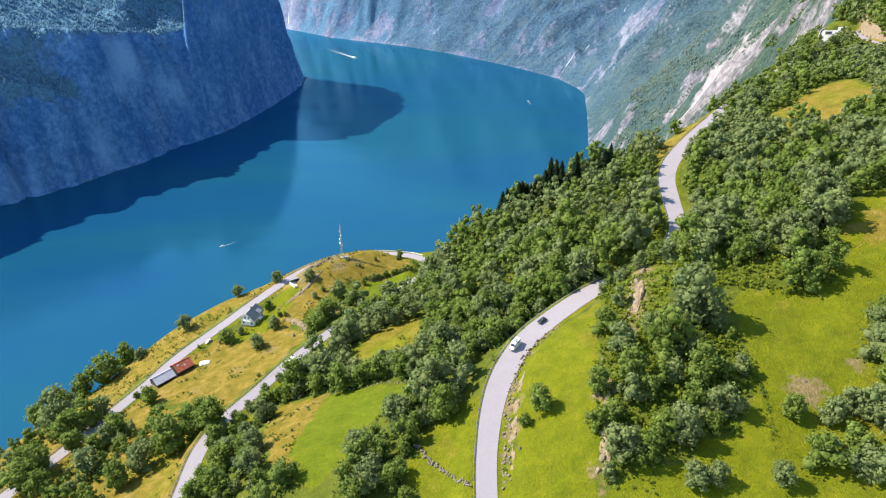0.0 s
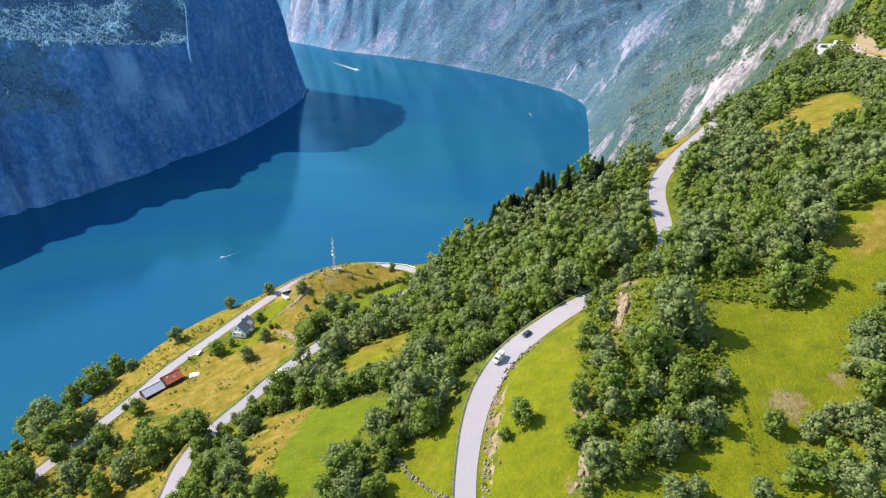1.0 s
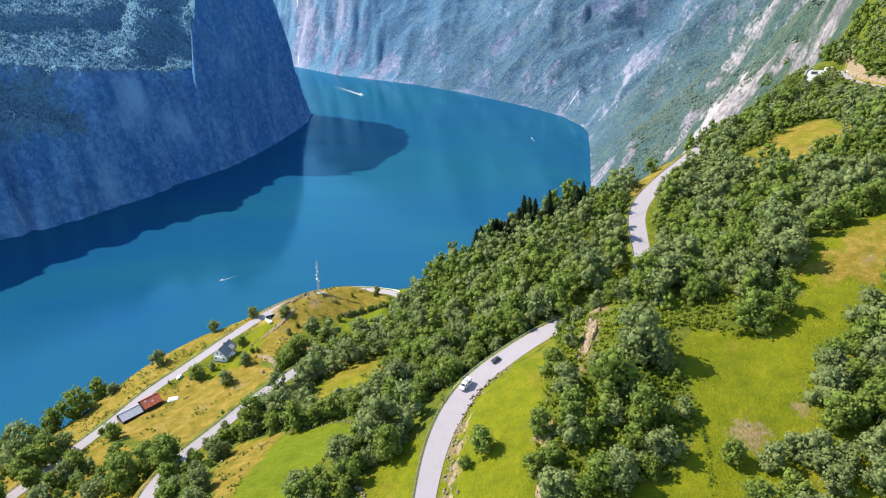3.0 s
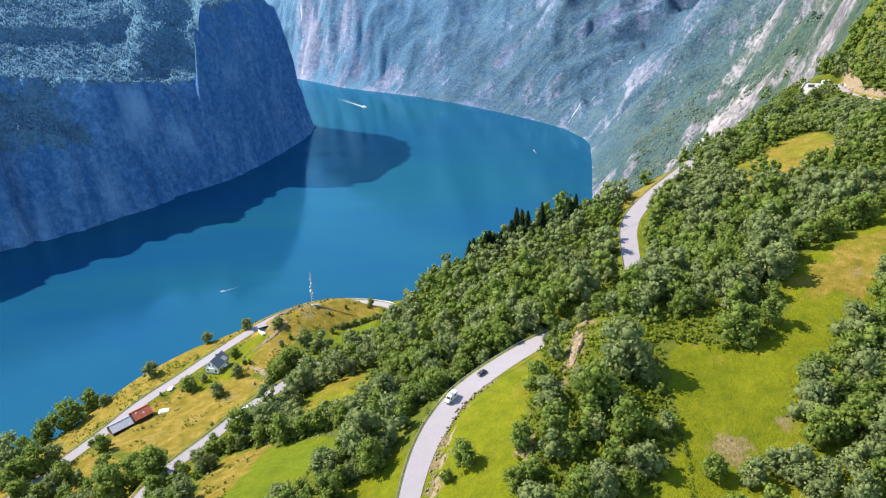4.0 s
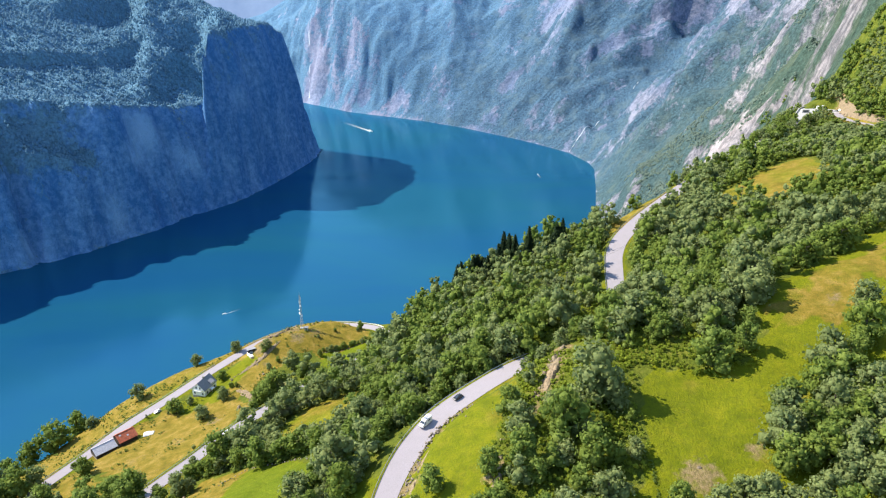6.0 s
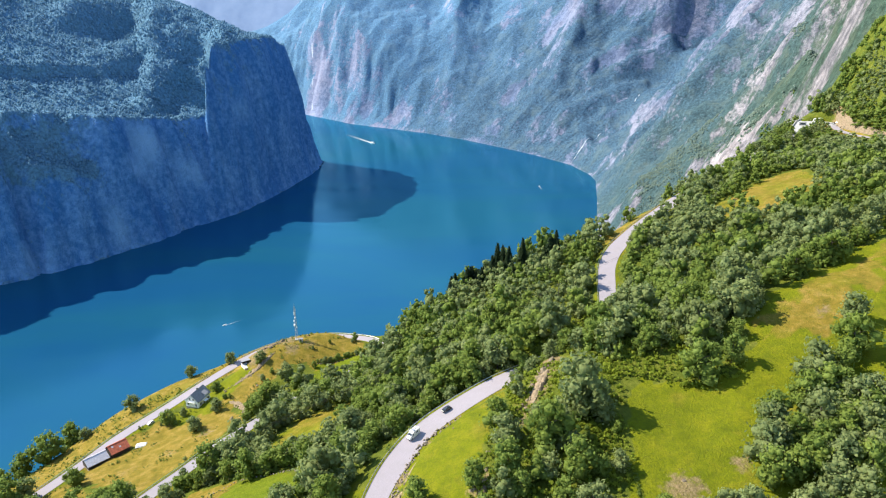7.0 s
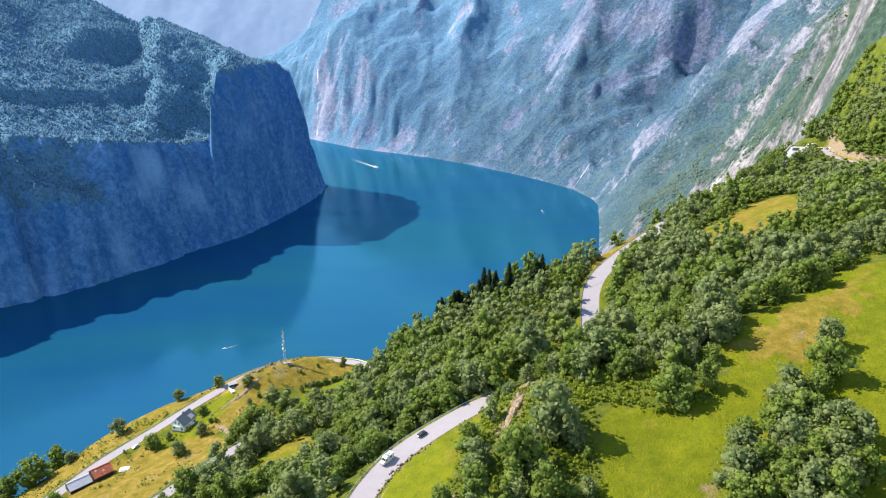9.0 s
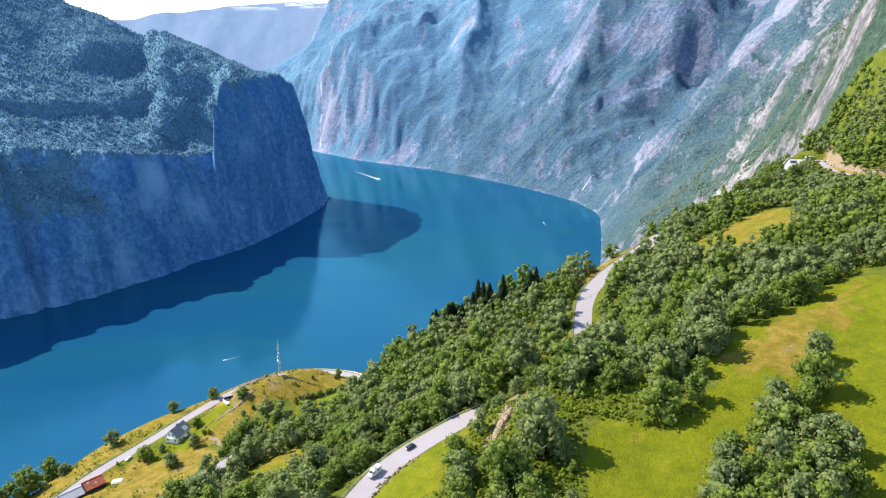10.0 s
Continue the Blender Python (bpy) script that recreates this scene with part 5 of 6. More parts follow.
part("roof", solid([(x, y, z) for x in (-2.9, 2.9) for y, z in ((-0.4, 2.75), (2.7, 2.35), (2.7, 2.5), (-0.4, 2.9))],
                   [(0, 1, 2, 3), (4, 5, 6, 7), (0, 1, 5, 4), (1, 2, 6, 5), (2, 3, 7, 6), (3, 0, 4, 7)]), SLATE, shelter)
part("bench", merge(box(-1.8, 1.8, -1.6, -1.1, 0.62, 0.7), box(-1.7, -1.5, -1.55, -1.15, 0.25, 0.62), box(1.5, 1.7, -1.55, -1.15, 0.25, 0.62)), DARK_WOOD, shelter)


# ------------------------------------------------------------------ mast, poles and cables
mast_z = height_at(-68.8, 412)
mast = thing("radio_mast", (-68.8, 412, mast_z), "tall lattice radio mast with dish aerials on the hilltop", "mast")
TALL = 24.5
part("footing", box(-1.1, 1.1, -1.1, 1.1, -1.2, 0.05, 0.08), CONCRETE, mast)


def leg_at(k, z):
    a, r = math.radians(30 + 120 * k), 1.05 - 0.75 * z / TALL
    return (r * math.cos(a), r * math.sin(a), z)


for k in range(3):
    part("leg", bar(leg_at(k, 0.3), leg_at(k, TALL), 0.12, 0.09), MAST_GREY, mast)
for n in range(12):
    z0, z1 = 0.4 + n * 2.0, 2.4 + n * 2.0
    part("bracing", merge(*[bar(leg_at(k, z0), leg_at((k + 1) % 3, min(z1, TALL)), 0.045, n=4) for k in range(3)],
                          *[bar(leg_at(k, z0), leg_at((k + 1) % 3, z0), 0.045, n=4) for k in range(3)]), MAST_GREY, mast)
part("top_rod", bar((0, 0, TALL - 0.5), (0, 0, TALL + 2.6), 0.05, 0.03), MAST_GREY, mast)
for z, a, r in ((13.6, 200, 0.75), (11.0, 240, 0.9), (16.5, 300, 0.55), (9.2, 330, 0.6)):
    bm = bmesh.new()
    bmesh.ops.create_cone(bm, cap_ends=True, segments=14, radius1=r, radius2=r * 0.75, depth=0.5)
    bm.transform(pose(0, 0, z, 0, 0, a) @ pose(1.0 - 0.03 * z + r * 0.3, 0, 0, 0, 90, 0))
    part("dish", bm, WHITE_PAINT, mast, "white drum aerial")
for z, a in ((19.5, 60), (19.5, 180), (19.5, 300), (22.0, 120), (22.0, 0)):
    d = Vector((math.cos(math.radians(a)), math.sin(math.radians(a)), 0))
    part("panel_aerial", bar(d * 0.65 + Vector((0, 0, z - 1.0)), d * 0.65 + Vector((0, 0, z + 1.0)), 0.16, n=4), WHITE_PAINT, mast, "white panel aerial")
hut = thing("equipment_cabin", (-65.2, 409.5, height_at(-65.2, 409.5)), "small grey equipment cabin at the mast's foot", "cabin")
part("wall", box(-1.2, 1.2, -0.9, 0.9, -0.8, 2.1), TRIM_GREY, hut)
part("roof", box(-1.4, 1.4, -1.1, 1.1, 2.1, 2.3, 0.04), SLATE, hut)
part("door", box(-0.4, 0.4, -0.96, -0.9, 0.0, 1.9), DARK_WOOD, hut)


def utility_pole(x, y, tall):
    z = height_at(x, y)
    p = thing("utility_pole", (x, y, z), "weathered wooden utility pole with a cross-arm", "pole", "utility poles", turn=20)
    part("shaft", bar((0, 0, -1.0), (0, 0, tall), 0.16, 0.11, 8), POST_DARK, p)
    part("cross_arm", box(-1.1, 1.1, -0.07, 0.07, tall - 0.7, tall - 0.5), POST_DARK, p)
    for dx in (-0.95, 0.0, 0.95):
        part("insulator", bar((dx, 0, tall - 0.5), (dx, 0, tall - 0.2), 0.07, 0.05), STEEL, p)
    return Vector((x, y, z + tall - 0.2))


tops = [utility_pole(*row) for row in zip(*zip(*POLE_FEET), (9, 9.5, 12.5, 14, 14))]
for a, b in zip(tops, tops[1:]):
    for off in (-0.9, 0.9):
        pts = [a.lerp(b, k / 14) + Vector((0, off, -6 * (k / 14) * (1 - k / 14))) for k in range(15)]
        cable = merge(*[bar(p, q, 0.035, n=3) for p, q in zip(pts, pts[1:])])
        me = bpy.data.meshes.new("power_cable")
        cable.to_mesh(me), cable.free()
        me.materials.append(POST_DARK)
        tagged(new("power_cable", me), "thin dark power cable sagging between poles", "cable", "power cables")


# ------------------------------------------------------------------ guardrails and roadside stone
RAIL_POST = quick_mesh("post", np.array([(x, y, z) for z in (-0.6, 0.72) for y in (-0.08, 0.08) for x in (-0.08, 0.08)]),
                       np.array([(0, 2, 3, 1), (4, 5, 7, 6), (0, 1, 5, 4), (2, 6, 7, 3), (0, 4, 6, 2), (1, 3, 7, 5)]), POST_DARK)


up, mid, low = FINE_ROADS


def guardrail(line, start, end, side, label):
    """Steel rail on posts along a road between two stations of its line."""
    p = np.array(line)[start:end]
    t = np.gradient(p[:, :2], axis=0)
    t /= np.linalg.norm(t, axis=1)[:, None]
    wide = half_width(p[:, 1]) + 0.5 if line is up else np.full(len(p), 3.7)
    q = p[:, :2] + np.c_[-t[:, 1], t[:, 0]] * (side * wide)[:, None]
    z = p[:, 2]
    rail = thing("guardrail", (q[0, 0], q[0, 1], z[0]), label, "guardrail", "guardrails")
    o = np.array([q[0, 0], q[0, 1], z[0]])
    n = np.c_[-t[:, 1], t[:, 0]]
    verts, faces = [], []
    shape = ((0.00, 0.42), (0.10, 0.50), (0.03, 0.58), (0.10, 0.66), (0.0, 0.76), (-0.07, 0.76), (-0.07, 0.42))
    for k in range(len(q)):
        for d, h in shape:
            verts.append((q[k, 0] - n[k, 0] * d * np.sign(side) - o[0], q[k, 1] - n[k, 1] * d * np.sign(side) - o[1], z[k] + h - o[2]))
    m = len(shape)
    for k in range(len(q) - 1):
        for j in range(m):
            faces.append((k * m + j, k * m + (j + 1) % m, (k + 1) * m + (j + 1) % m, (k + 1) * m + j))
    mesh_object("rail", verts, faces, STEEL, rail)
    for k in range(0, len(q), 2):
        post = new("post", RAIL_POST)
        post.parent = rail
        post.matrix_basis = pose(q[k, 0] + n[k, 0] * 0.16 * np.sign(side) - o[0], q[k, 1] + n[k, 1] * 0.16 * np.sign(side) - o[1], z[k] - o[2], 0, 0, math.degrees(math.atan2(t[k, 1], t[k, 0])))
    return rail


def station(line, x, y):
    return int(np.argmin(np.hypot(np.array(line)[:, 0] - x, np.array(line)[:, 1] - y)))


guardrail(up, station(up, 14, 100), station(up, 112, 290), 1, "steel guardrail on dark posts above the steep wood")
guardrail(up, station(up, 116, 305), station(up, 180, 436), 1, "steel guardrail on dark posts along the wooded bend")
guardrail(mid, station(mid, -97, 130), station(mid, -60, 325), 1, "steel guardrail on dark posts above the dry slope")
guardrail(low, station(low, -16, 421), station(low, -100, 402), -1, "steel guardrail round the hairpin bend above the fjord")
guardrail(low, station(low, -118, 383), station(low, -205, 200), -1, "steel guardrail on dark posts past the barns")

rock_rng = np.random.default_rng(77)


def rough_stone(rng, level=1):
    v, f = ICO if level == 1 else ico(level)
    if level == 1:
        return v * (1 + 0.22 * rng.standard_normal((len(v), 1))) * rng.uniform(0.75, 1.25, 3), f
    # cut by planes into blocky faces, then roughened
    for _ in range(14):
        n = rng.standard_normal(3)
        n /= np.linalg.norm(n)
        over = np.maximum(v @ n - rng.uniform(0.45, 0.85), 0)
        v = v - over[:, None] * n
    return v * (1 + 0.05 * rng.standard_normal((len(v), 1))) * rng.uniform(0.8, 1.3, 3), f


STONES = [quick_mesh("stone", *rough_stone(np.random.default_rng(90 + k)), ROCK_GREY) for k in range(5)]
BOULDERS = [quick_mesh("boulder", *rough_stone(np.random.default_rng(190 + k), 3), ROCK) for k in range(5)]


def stone_row(name, line, step, sizes, label, category, group="", rows=1, wide=0.4):
    """Loose fieldstones heaped along a line."""
    p = spline([(x, y) for x, y in line], step)
    root = thing(name, (p[0, 0], p[0, 1], height_at(*p[0])), label, category, group)
    for x, y in p:
        for k in range(rows):
            a, b = x + rock_rng.uniform(-wide, wide), y + rock_rng.uniform(-wide, wide)
            s = rock_rng.uniform(*sizes)
            st = new("stone", STONES[int(rock_rng.integers(5))])
            st.parent = root
            st.matrix_basis = Matrix.Translation(-root.matrix_world.translation) @ Matrix.LocRotScale(
                (a, b, height_at(a, b) + s * (0.05 + 0.55 * k)), Euler(rock_rng.uniform(0, 6.28, 3)), (s, s, s * 0.8))


stone_row("dry_stone_wall", [(19.3, 150), (20.2, 164), (21.8, 178), (24.5, 190), (28.5, 203), (36, 214), (44, 221)], 0.75, (0.2, 0.62),
          "low dry-stone wall along the road's bank", "stone wall", rows=2, wide=1.3)
stone_row("stone_bank", [(-9, 174), (-5, 167), (-2, 163), (3, 157), (8, 151)], 0.6, (0.25, 0.6), "pale stone bank below the road", "stone wall", rows=2, wide=0.6)
stone_row("field_wall", [(-14, 220), (-24, 226), (-36, 229), (-50, 232), (-58, 222)], 1.5, (0.3, 0.6), "mossy stone wall round the lush meadow", "stone wall")
stone_row("hedge_wall", [(-51, 392), (-40, 394), (-30, 396.5), (-20, 399)], 1.0, (0.3, 0.6), "old stone wall under a hedge on the hilltop", "stone wall")
stone_row("hill_wall", [(-105, 368), (-98, 373), (-92, 380), (-86, 388), (-82, 396)], 1.1, (0.3, 0.7), "old stone wall across the dry hilltop", "stone wall")

OUTCROPS = [(76, 231, 3.0), (73.5, 226, 2.6), (71, 220, 2.8), (69, 213, 2.2), (78, 235, 2.4), (71.5, 229, 2.0), (74.5, 222, 1.6),
                (49, 171, 2.4), (47, 150, 2.6), (45, 146, 2.2), (50, 145, 1.8), (53, 178, 1.8), (54, 186, 1.6), (-84, 404, 2.4),
                (-78, 411, 2.8), (-90, 399, 1.8), (-74, 416, 2.2), (-62, 418, 1.6), (-103.5, 366, 1.7), (-86, 327, 2.4), (-82, 335, 2.2),
                (-78, 343, 2.0), (25, 172, 1.1), (24, 161, 1.0), (26.5, 186, 0.9), (42, 208, 0.8), (118, 309, 2.0), (127, 316, 2.2),
                (128, 326, 1.8), (-66, 187, 1.2)]
OUTCROPS += [(-73, 222, 1.4), (110, 166, 1.0), (114, 161, 0.7), (80, 239, 2.0), (67, 207, 1.6), (405, 674, 2.6), (404, 664, 3.0),
                (402, 655, 2.6), (402, 646, 3.0), (402, 636, 2.6), (402, 626, 3.0), (403, 616, 2.6), (407, 606, 3.0), (413, 597, 2.6),
                (422, 588, 2.4), (407, 684, 2.4), (-86, 395, 1.6), (-95, 384, 1.8), (-90, 376, 1.5), (-83, 366, 1.6), (-78, 350, 1.8),
                (-75, 340, 2.0)]
for x, y, s in OUTCROPS:
    b = new("boulder", BOULDERS[int(rock_rng.integers(5))])
    b.matrix_world = Matrix.LocRotScale((x, y, height_at(x, y) - 0.15 * s), Euler(rock_rng.uniform(0, 6.28, 3)), (s * 0.8, s * 0.7, s * 0.62))
    tagged(b, "tan weathered rock outcrop in the hillside", "rock", "rock outcrops")


# a broken scarp of tan rock up the knoll's edge: stepped faces with fallen blocks at its foot
SCARP = [(69.5, 209), (72, 217), (74.5, 224), (77.5, 232)]
SCARP_ROCK = stone_material("orange_tan_rock", (0.105, 0.080, 0.050), (0.40, 0.300, 0.195), 1.3)


def rock_face(line, wide, tall):
    """A rough face of stepped rock that follows a line and drops to its left."""
    p = spline(line, 0.55)
    t = np.gradient(p, axis=0)
    t /= np.linalg.norm(t, axis=1)[:, None]
    n = np.c_[-t[:, 1], t[:, 0]]
    m, rows = 15, len(p)
    u = np.tile(np.arange(m) / (m - 1), rows)
    k = np.repeat(np.arange(rows), m)
    taper = np.sin(math.pi * (k + 0.5) / rows) ** 0.5
    x, y = (p[k] + n[k] * (wide * (u - 0.45) * taper)[:, None]).T
    step = np.floor(u * 4 + 0.6 * value(k * 0.16, 0.5 + 0 * u, 5)) / 4
    high = tall * taper * np.sin(math.pi * np.minimum(1, 1.02 - u)).clip(0) ** 0.6 * (0.55 * (1 - step) + 0.45 * (1 - u))
    rough = 0.6 * fractal(x / 1.9, y / 1.9, 7, 3) * taper * np.where((u == 0) | (u == 1), 0.3, 1.0)
    verts = np.c_[x, y, hillside(x, y) - 0.35 + high + rough]
    faces = []
    for k in range(len(p) - 1):
        for j in range(m - 1):
            faces.append((k * m + j, k * m + j + 1, (k + 1) * m + j + 1, (k + 1) * m + j))
    return mesh_object("rock_face", verts, faces, SCARP_ROCK)


tagged(rock_face(SCARP, 5.6, 2.8), "bare orange-tan rock scarp along the knoll's edge", "rock face")
tagged(rock_face([(420, 716), (417, 704), (413, 692), (409, 676), (405, 656), (403, 636), (405, 616), (413, 601), (426, 587)], 9.0, 3.4), "bare rock cut beside the lookout's bend", "rock face")
tagged(rock_face([(20.6, 152), (21.8, 160), (22.6, 169), (24, 178), (26.2, 188), (30, 200)], 3.0, 1.1), "low stony bank beside the road", "rock face")
tagged(rock_face([(46.5, 144), (48, 150), (49.5, 158), (51, 166), (52.5, 175)], 4.6, 2.2), "low tan rock scarp at the knoll's foot", "rock face")
tagged(rock_face([(-97, 352), (-90, 346), (-83, 338.5), (-77.5, 330), (-74, 322)][::-1], 5.0, 3.0), "brown rock cut above the middle road", "rock face")
tagged(rock_face([(-101, 370), (-95, 375), (-89, 382), (-84, 390), (-80, 398)], 5.0, 1.7), "bare tan rock band across the hilltop", "rock face")
tagged(rock_face([(-99, 399), (-92, 402.5), (-85, 407), (-77, 411)], 5.5, 1.5), "bare grey-tan rock along the hilltop's brow", "rock face")
for k, (x, y) in enumerate(spline(SCARP, 2.8)):
    x, y, s = x - 2.6 + rock_rng.uniform(-1.2, 1.2), y + rock_rng.uniform(-1, 1), rock_rng.uniform(0.5, 1.3)
    b = new("boulder", BOULDERS[int(rock_rng.integers(5))])
    b.matrix_world = Matrix.LocRotScale((x, y, height_at(x, y) + 0.05 * s), Euler(rock_rng.uniform(0, 6.28, 3)), (s, s * 0.75, s * 0.6))
    tagged(b, "broken tan rock fallen below the knoll's scarp", "rock", "rocks of the scarp")


# ------------------------------------------------------------------ vehicles


def add_wheels(car, base, track, r):
    for y in (-base / 2, base / 2):
        for s in (-1, 1):
            bm = bmesh.new()
            bmesh.ops.create_cone(bm, cap_ends=True, segments=14, radius1=r, radius2=r, depth=0.22)
            bmesh.ops.bevel(bm, geom=[e for e in bm.edges if abs(e.verts[0].co.z - e.verts[1].co.z) < 0.01], offset=0.03, segments=1, affect="EDGES")
            bm.transform(pose(s * track / 2, y, r, 0, 90, 0))
            w = part("wheel", bm, RUBBER, car)
            bm = bmesh.new()
            bmesh.ops.create_cone(bm, cap_ends=True, segments=10, radius1=r * 0.62, radius2=r * 0.5, depth=0.04)
            bm.transform(pose(s * (track / 2 + 0.115), y, r, 0, 90 * s, 0))
            part("rim", bm, STEEL, w)


def loft(sections):
    """A body from cross-sections (y, half-width low, half-width high, z low, z high)."""
    bm = bmesh.new()
    rings = []
    for y, wl, wh, zl, zh in sections:
        rings.append([bm.verts.new(p) for p in ((-wl, y, zl), (wl, y, zl), (wl, y, zl + 0.45 * (zh - zl)), (wh, y, zh), (-wh, y, zh), (-wl, y, zl + 0.45 * (zh - zl)))])
    for a, b in zip(rings, rings[1:]):
        for k in range(6):
            bm.faces.new((a[k], a[(k + 1) % 6], b[(k + 1) % 6], b[k]))
    bm.faces.new(rings[0]), bm.faces.new(rings[-1][::-1])
    bmesh.ops.recalc_face_normals(bm, faces=bm.faces[:])
    bmesh.ops.bevel(bm, geom=bm.edges[:], offset=0.035, segments=1, affect="EDGES")
    return bm


def car(where, heading, paint, label, group="cars on the roads"):
    c = thing("car", where, label, "car", group, turn=heading)
    part("body", loft([(-2.15, 0.76, 0.72, 0.38, 0.86), (-1.6, 0.88, 0.82, 0.26, 0.95), (1.2, 0.89, 0.82, 0.26, 0.96), (2.0, 0.84, 0.74, 0.28, 0.80), (2.22, 0.70, 0.62, 0.40, 0.66)]), paint, c)
    part("cabin", loft([(-1.95, 0.70, 0.60, 0.86, 0.98), (-1.45, 0.78, 0.60, 0.88, 1.42), (0.25, 0.78, 0.62, 0.88, 1.46), (1.15, 0.74, 0.64, 0.88, 0.97)]), GLASS, c, "dark car windows")
    part("roof", loft([(-1.42, 0.55, 0.52, 1.41, 1.47), (0.2, 0.57, 0.54, 1.44, 1.50)]), paint, c)
    add_wheels(c, 2.6, 1.62, 0.32)
    for s in (-1, 1):
        part("headlight", box(s * 0.62 - 0.16, s * 0.62 + 0.16, 2.0, 2.16, 0.56, 0.70, 0.03), LAMP_GLASS, c)
        part("tail_light", box(s * 0.64 - 0.13, s * 0.64 + 0.13, -2.2, -2.1, 0.62, 0.80, 0.02), RED_GLASS, c)
        part("mirror", box(s * 0.95 - 0.09, s * 0.95 + 0.09, 0.62, 0.74, 0.92, 1.05, 0.02), paint, c)
    return c


def camper(where, heading, label, group):
    c = thing("camper_van", where, label, "camper van", group, turn=heading)
    part("body", loft([(-2.95, 1.02, 0.98, 0.45, 2.72), (-2.6, 1.06, 1.0, 0.35, 2.80), (1.0, 1.06, 1.0, 0.35, 2.82), (1.55, 1.04, 0.92, 0.36, 2.45), (2.1, 1.0, 0.86, 0.36, 1.62), (2.85, 0.95, 0.82, 0.40, 1.16), (3.0, 0.86, 0.74, 0.5, 0.95)]), WHITE_PAINT, c)
    part("windscreen", solid([(x, y, z) for d in (0, 0.05) for x, y, z in ((-0.78, 2.16, 1.62 + d), (0.78, 2.16, 1.62 + d), (0.74, 1.62, 2.36 + d), (-0.74, 1.62, 2.36 + d))],
                             [(0, 1, 2, 3), (4, 5, 6, 7), (0, 1, 5, 4), (1, 2, 6, 5), (2, 3, 7, 6), (3, 0, 4, 7)]), GLASS, c, "dark windscreen")
    for s in (-1, 1):
        part("side_window", box(s * 1.06 - 0.02, s * 1.06 + 0.02, 1.0, 1.6, 1.5, 2.05), GLASS, c, "dark side window")
        part("side_window", box(s * 1.07 - 0.02, s * 1.07 + 0.02, -1.6, -0.4, 1.6, 2.2), GLASS, c, "dark side window")
        part("headlight", box(s * 0.7 - 0.16, s * 0.7 + 0.16, 2.85, 2.97, 0.72, 0.95, 0.03), LAMP_GLASS, c)
        part("mirror", box(s * 1.18 - 0.08, s * 1.18 + 0.08, 1.75, 1.87, 1.4, 1.75, 0.02), RUBBER, c)
    part("roof_hatch", box(-0.35, 0.35, -1.6, -0.9, 2.80, 2.95, 0.04), GREY_PAINT, c)
    part("roof_box", box(-0.7, 0.7, -0.5, 0.6, 2.80, 3.05, 0.06), GREY_PAINT, c)
    part("bumper", box(-0.92, 0.92, 2.9, 3.06, 0.36, 0.56, 0.04), RUBBER, c)
    add_wheels(c, 3.6, 1.9, 0.36)
    return c


def on_road(line, x, y, side):
    """Place and heading on a road's lane, looking along its line."""
    k = station(line, x, y)
    d = line[k + 1] - line[k - 1]
    n = np.array([-d[1], d[0]]) / np.hypot(d[0], d[1])
    return (line[k][0] + n[0] * side, line[k][1] + n[1] * side, line[k][2] + 0.065), math.degrees(math.atan2(-d[0], d[1]))


(p, h) = on_road(up, 28, 213, 1.55)
camper(p, h + 180, "white camper van driving down the mountain road", "vehicles on the upper road")
(p, h) = on_road(up, 39, 224, 1.4)
car(p, h + 180, BLACK_PAINT, "black car following on the mountain road", "vehicles on the upper road")
(p, h) = on_road(up, 163, 413, -1.4)
car(p, h, BLACK_PAINT, "black car climbing towards the lookout", "vehicles on the upper road")
(p, h) = on_road(mid, -80, 287, -1.4)
camper(p, h + 180, "white camper van on the road below the wood", "vehicles on the middle road")
car((-141.5, 341, height_at(-141.5, 341) + 0.05), 150, WHITE_PAINT, "white car parked on the verge by the farmhouse", "parked cars")


# ------------------------------------------------------------------ lookout at the upper bend
def wall_along(name, line, low, high, thick, material, parent):
    """An upright wall that follows a line."""
    p = np.array(line, float)
    t = np.gradient(p[:, :2], axis=0)
    t /= np.linalg.norm(t, axis=1)[:, None]
    n = np.c_[-t[:, 1], t[:, 0]] * thick / 2
    verts, faces = [], []
    for k in range(len(p)):
        a, b = p[k, :2] + n[k], p[k, :2] - n[k]
        verts += [(a[0], a[1], low), (b[0], b[1], low), (b[0], b[1], high), (a[0], a[1], high)]
    for k in range(len(p) - 1):
        for j in range(4):
            faces.append((4 * k + j, 4 * k + (j + 1) % 4, 4 * k + 4 + (j + 1) % 4, 4 * k + 4 + j))
    faces += [(3, 2, 1, 0), tuple(4 * (len(p) - 1) + j for j in range(4))]
    return mesh_object(name, verts, faces, material, parent)


lookout = thing("lookout_terrace", (0, 0, 0), "white concrete lookout terrace with parapet walls on the bend", "terrace")
rim = spline([(350, 655), (358, 672), (369, 692), (380, 710), (391, 720), (406, 723), (420, 718)], 3)
wall_along("retaining_wall", rim, 553, 568.7, 0.7, CONCRETE, lookout)
deck = [(x, y) for x, y in rim] + [(421, 700), (410, 690), (396, 684), (380, 676), (366, 662), (354, 650)]
bm = bmesh.new()
top = [bm.verts.new((x, y, 567.5)) for x, y in deck]
bottom = [bm.verts.new((x, y, 566.0)) for x, y in deck]
bm.faces.new(top), bm.faces.new(bottom[::-1])
for k in range(len(deck)):
    j = (k + 1) % len(deck)
    bm.faces.new((top[k], bottom[k], bottom[j], top[j]))
bmesh.ops.recalc_face_normals(bm, faces=bm.faces[:])
part("deck", bm, CONCRETE, lookout)
wall_along("parapet", [(354, 650), (360, 656), (366, 662), (373, 669), (380, 676)], 561, 568.7, 0.5, CONCRETE, lookout)
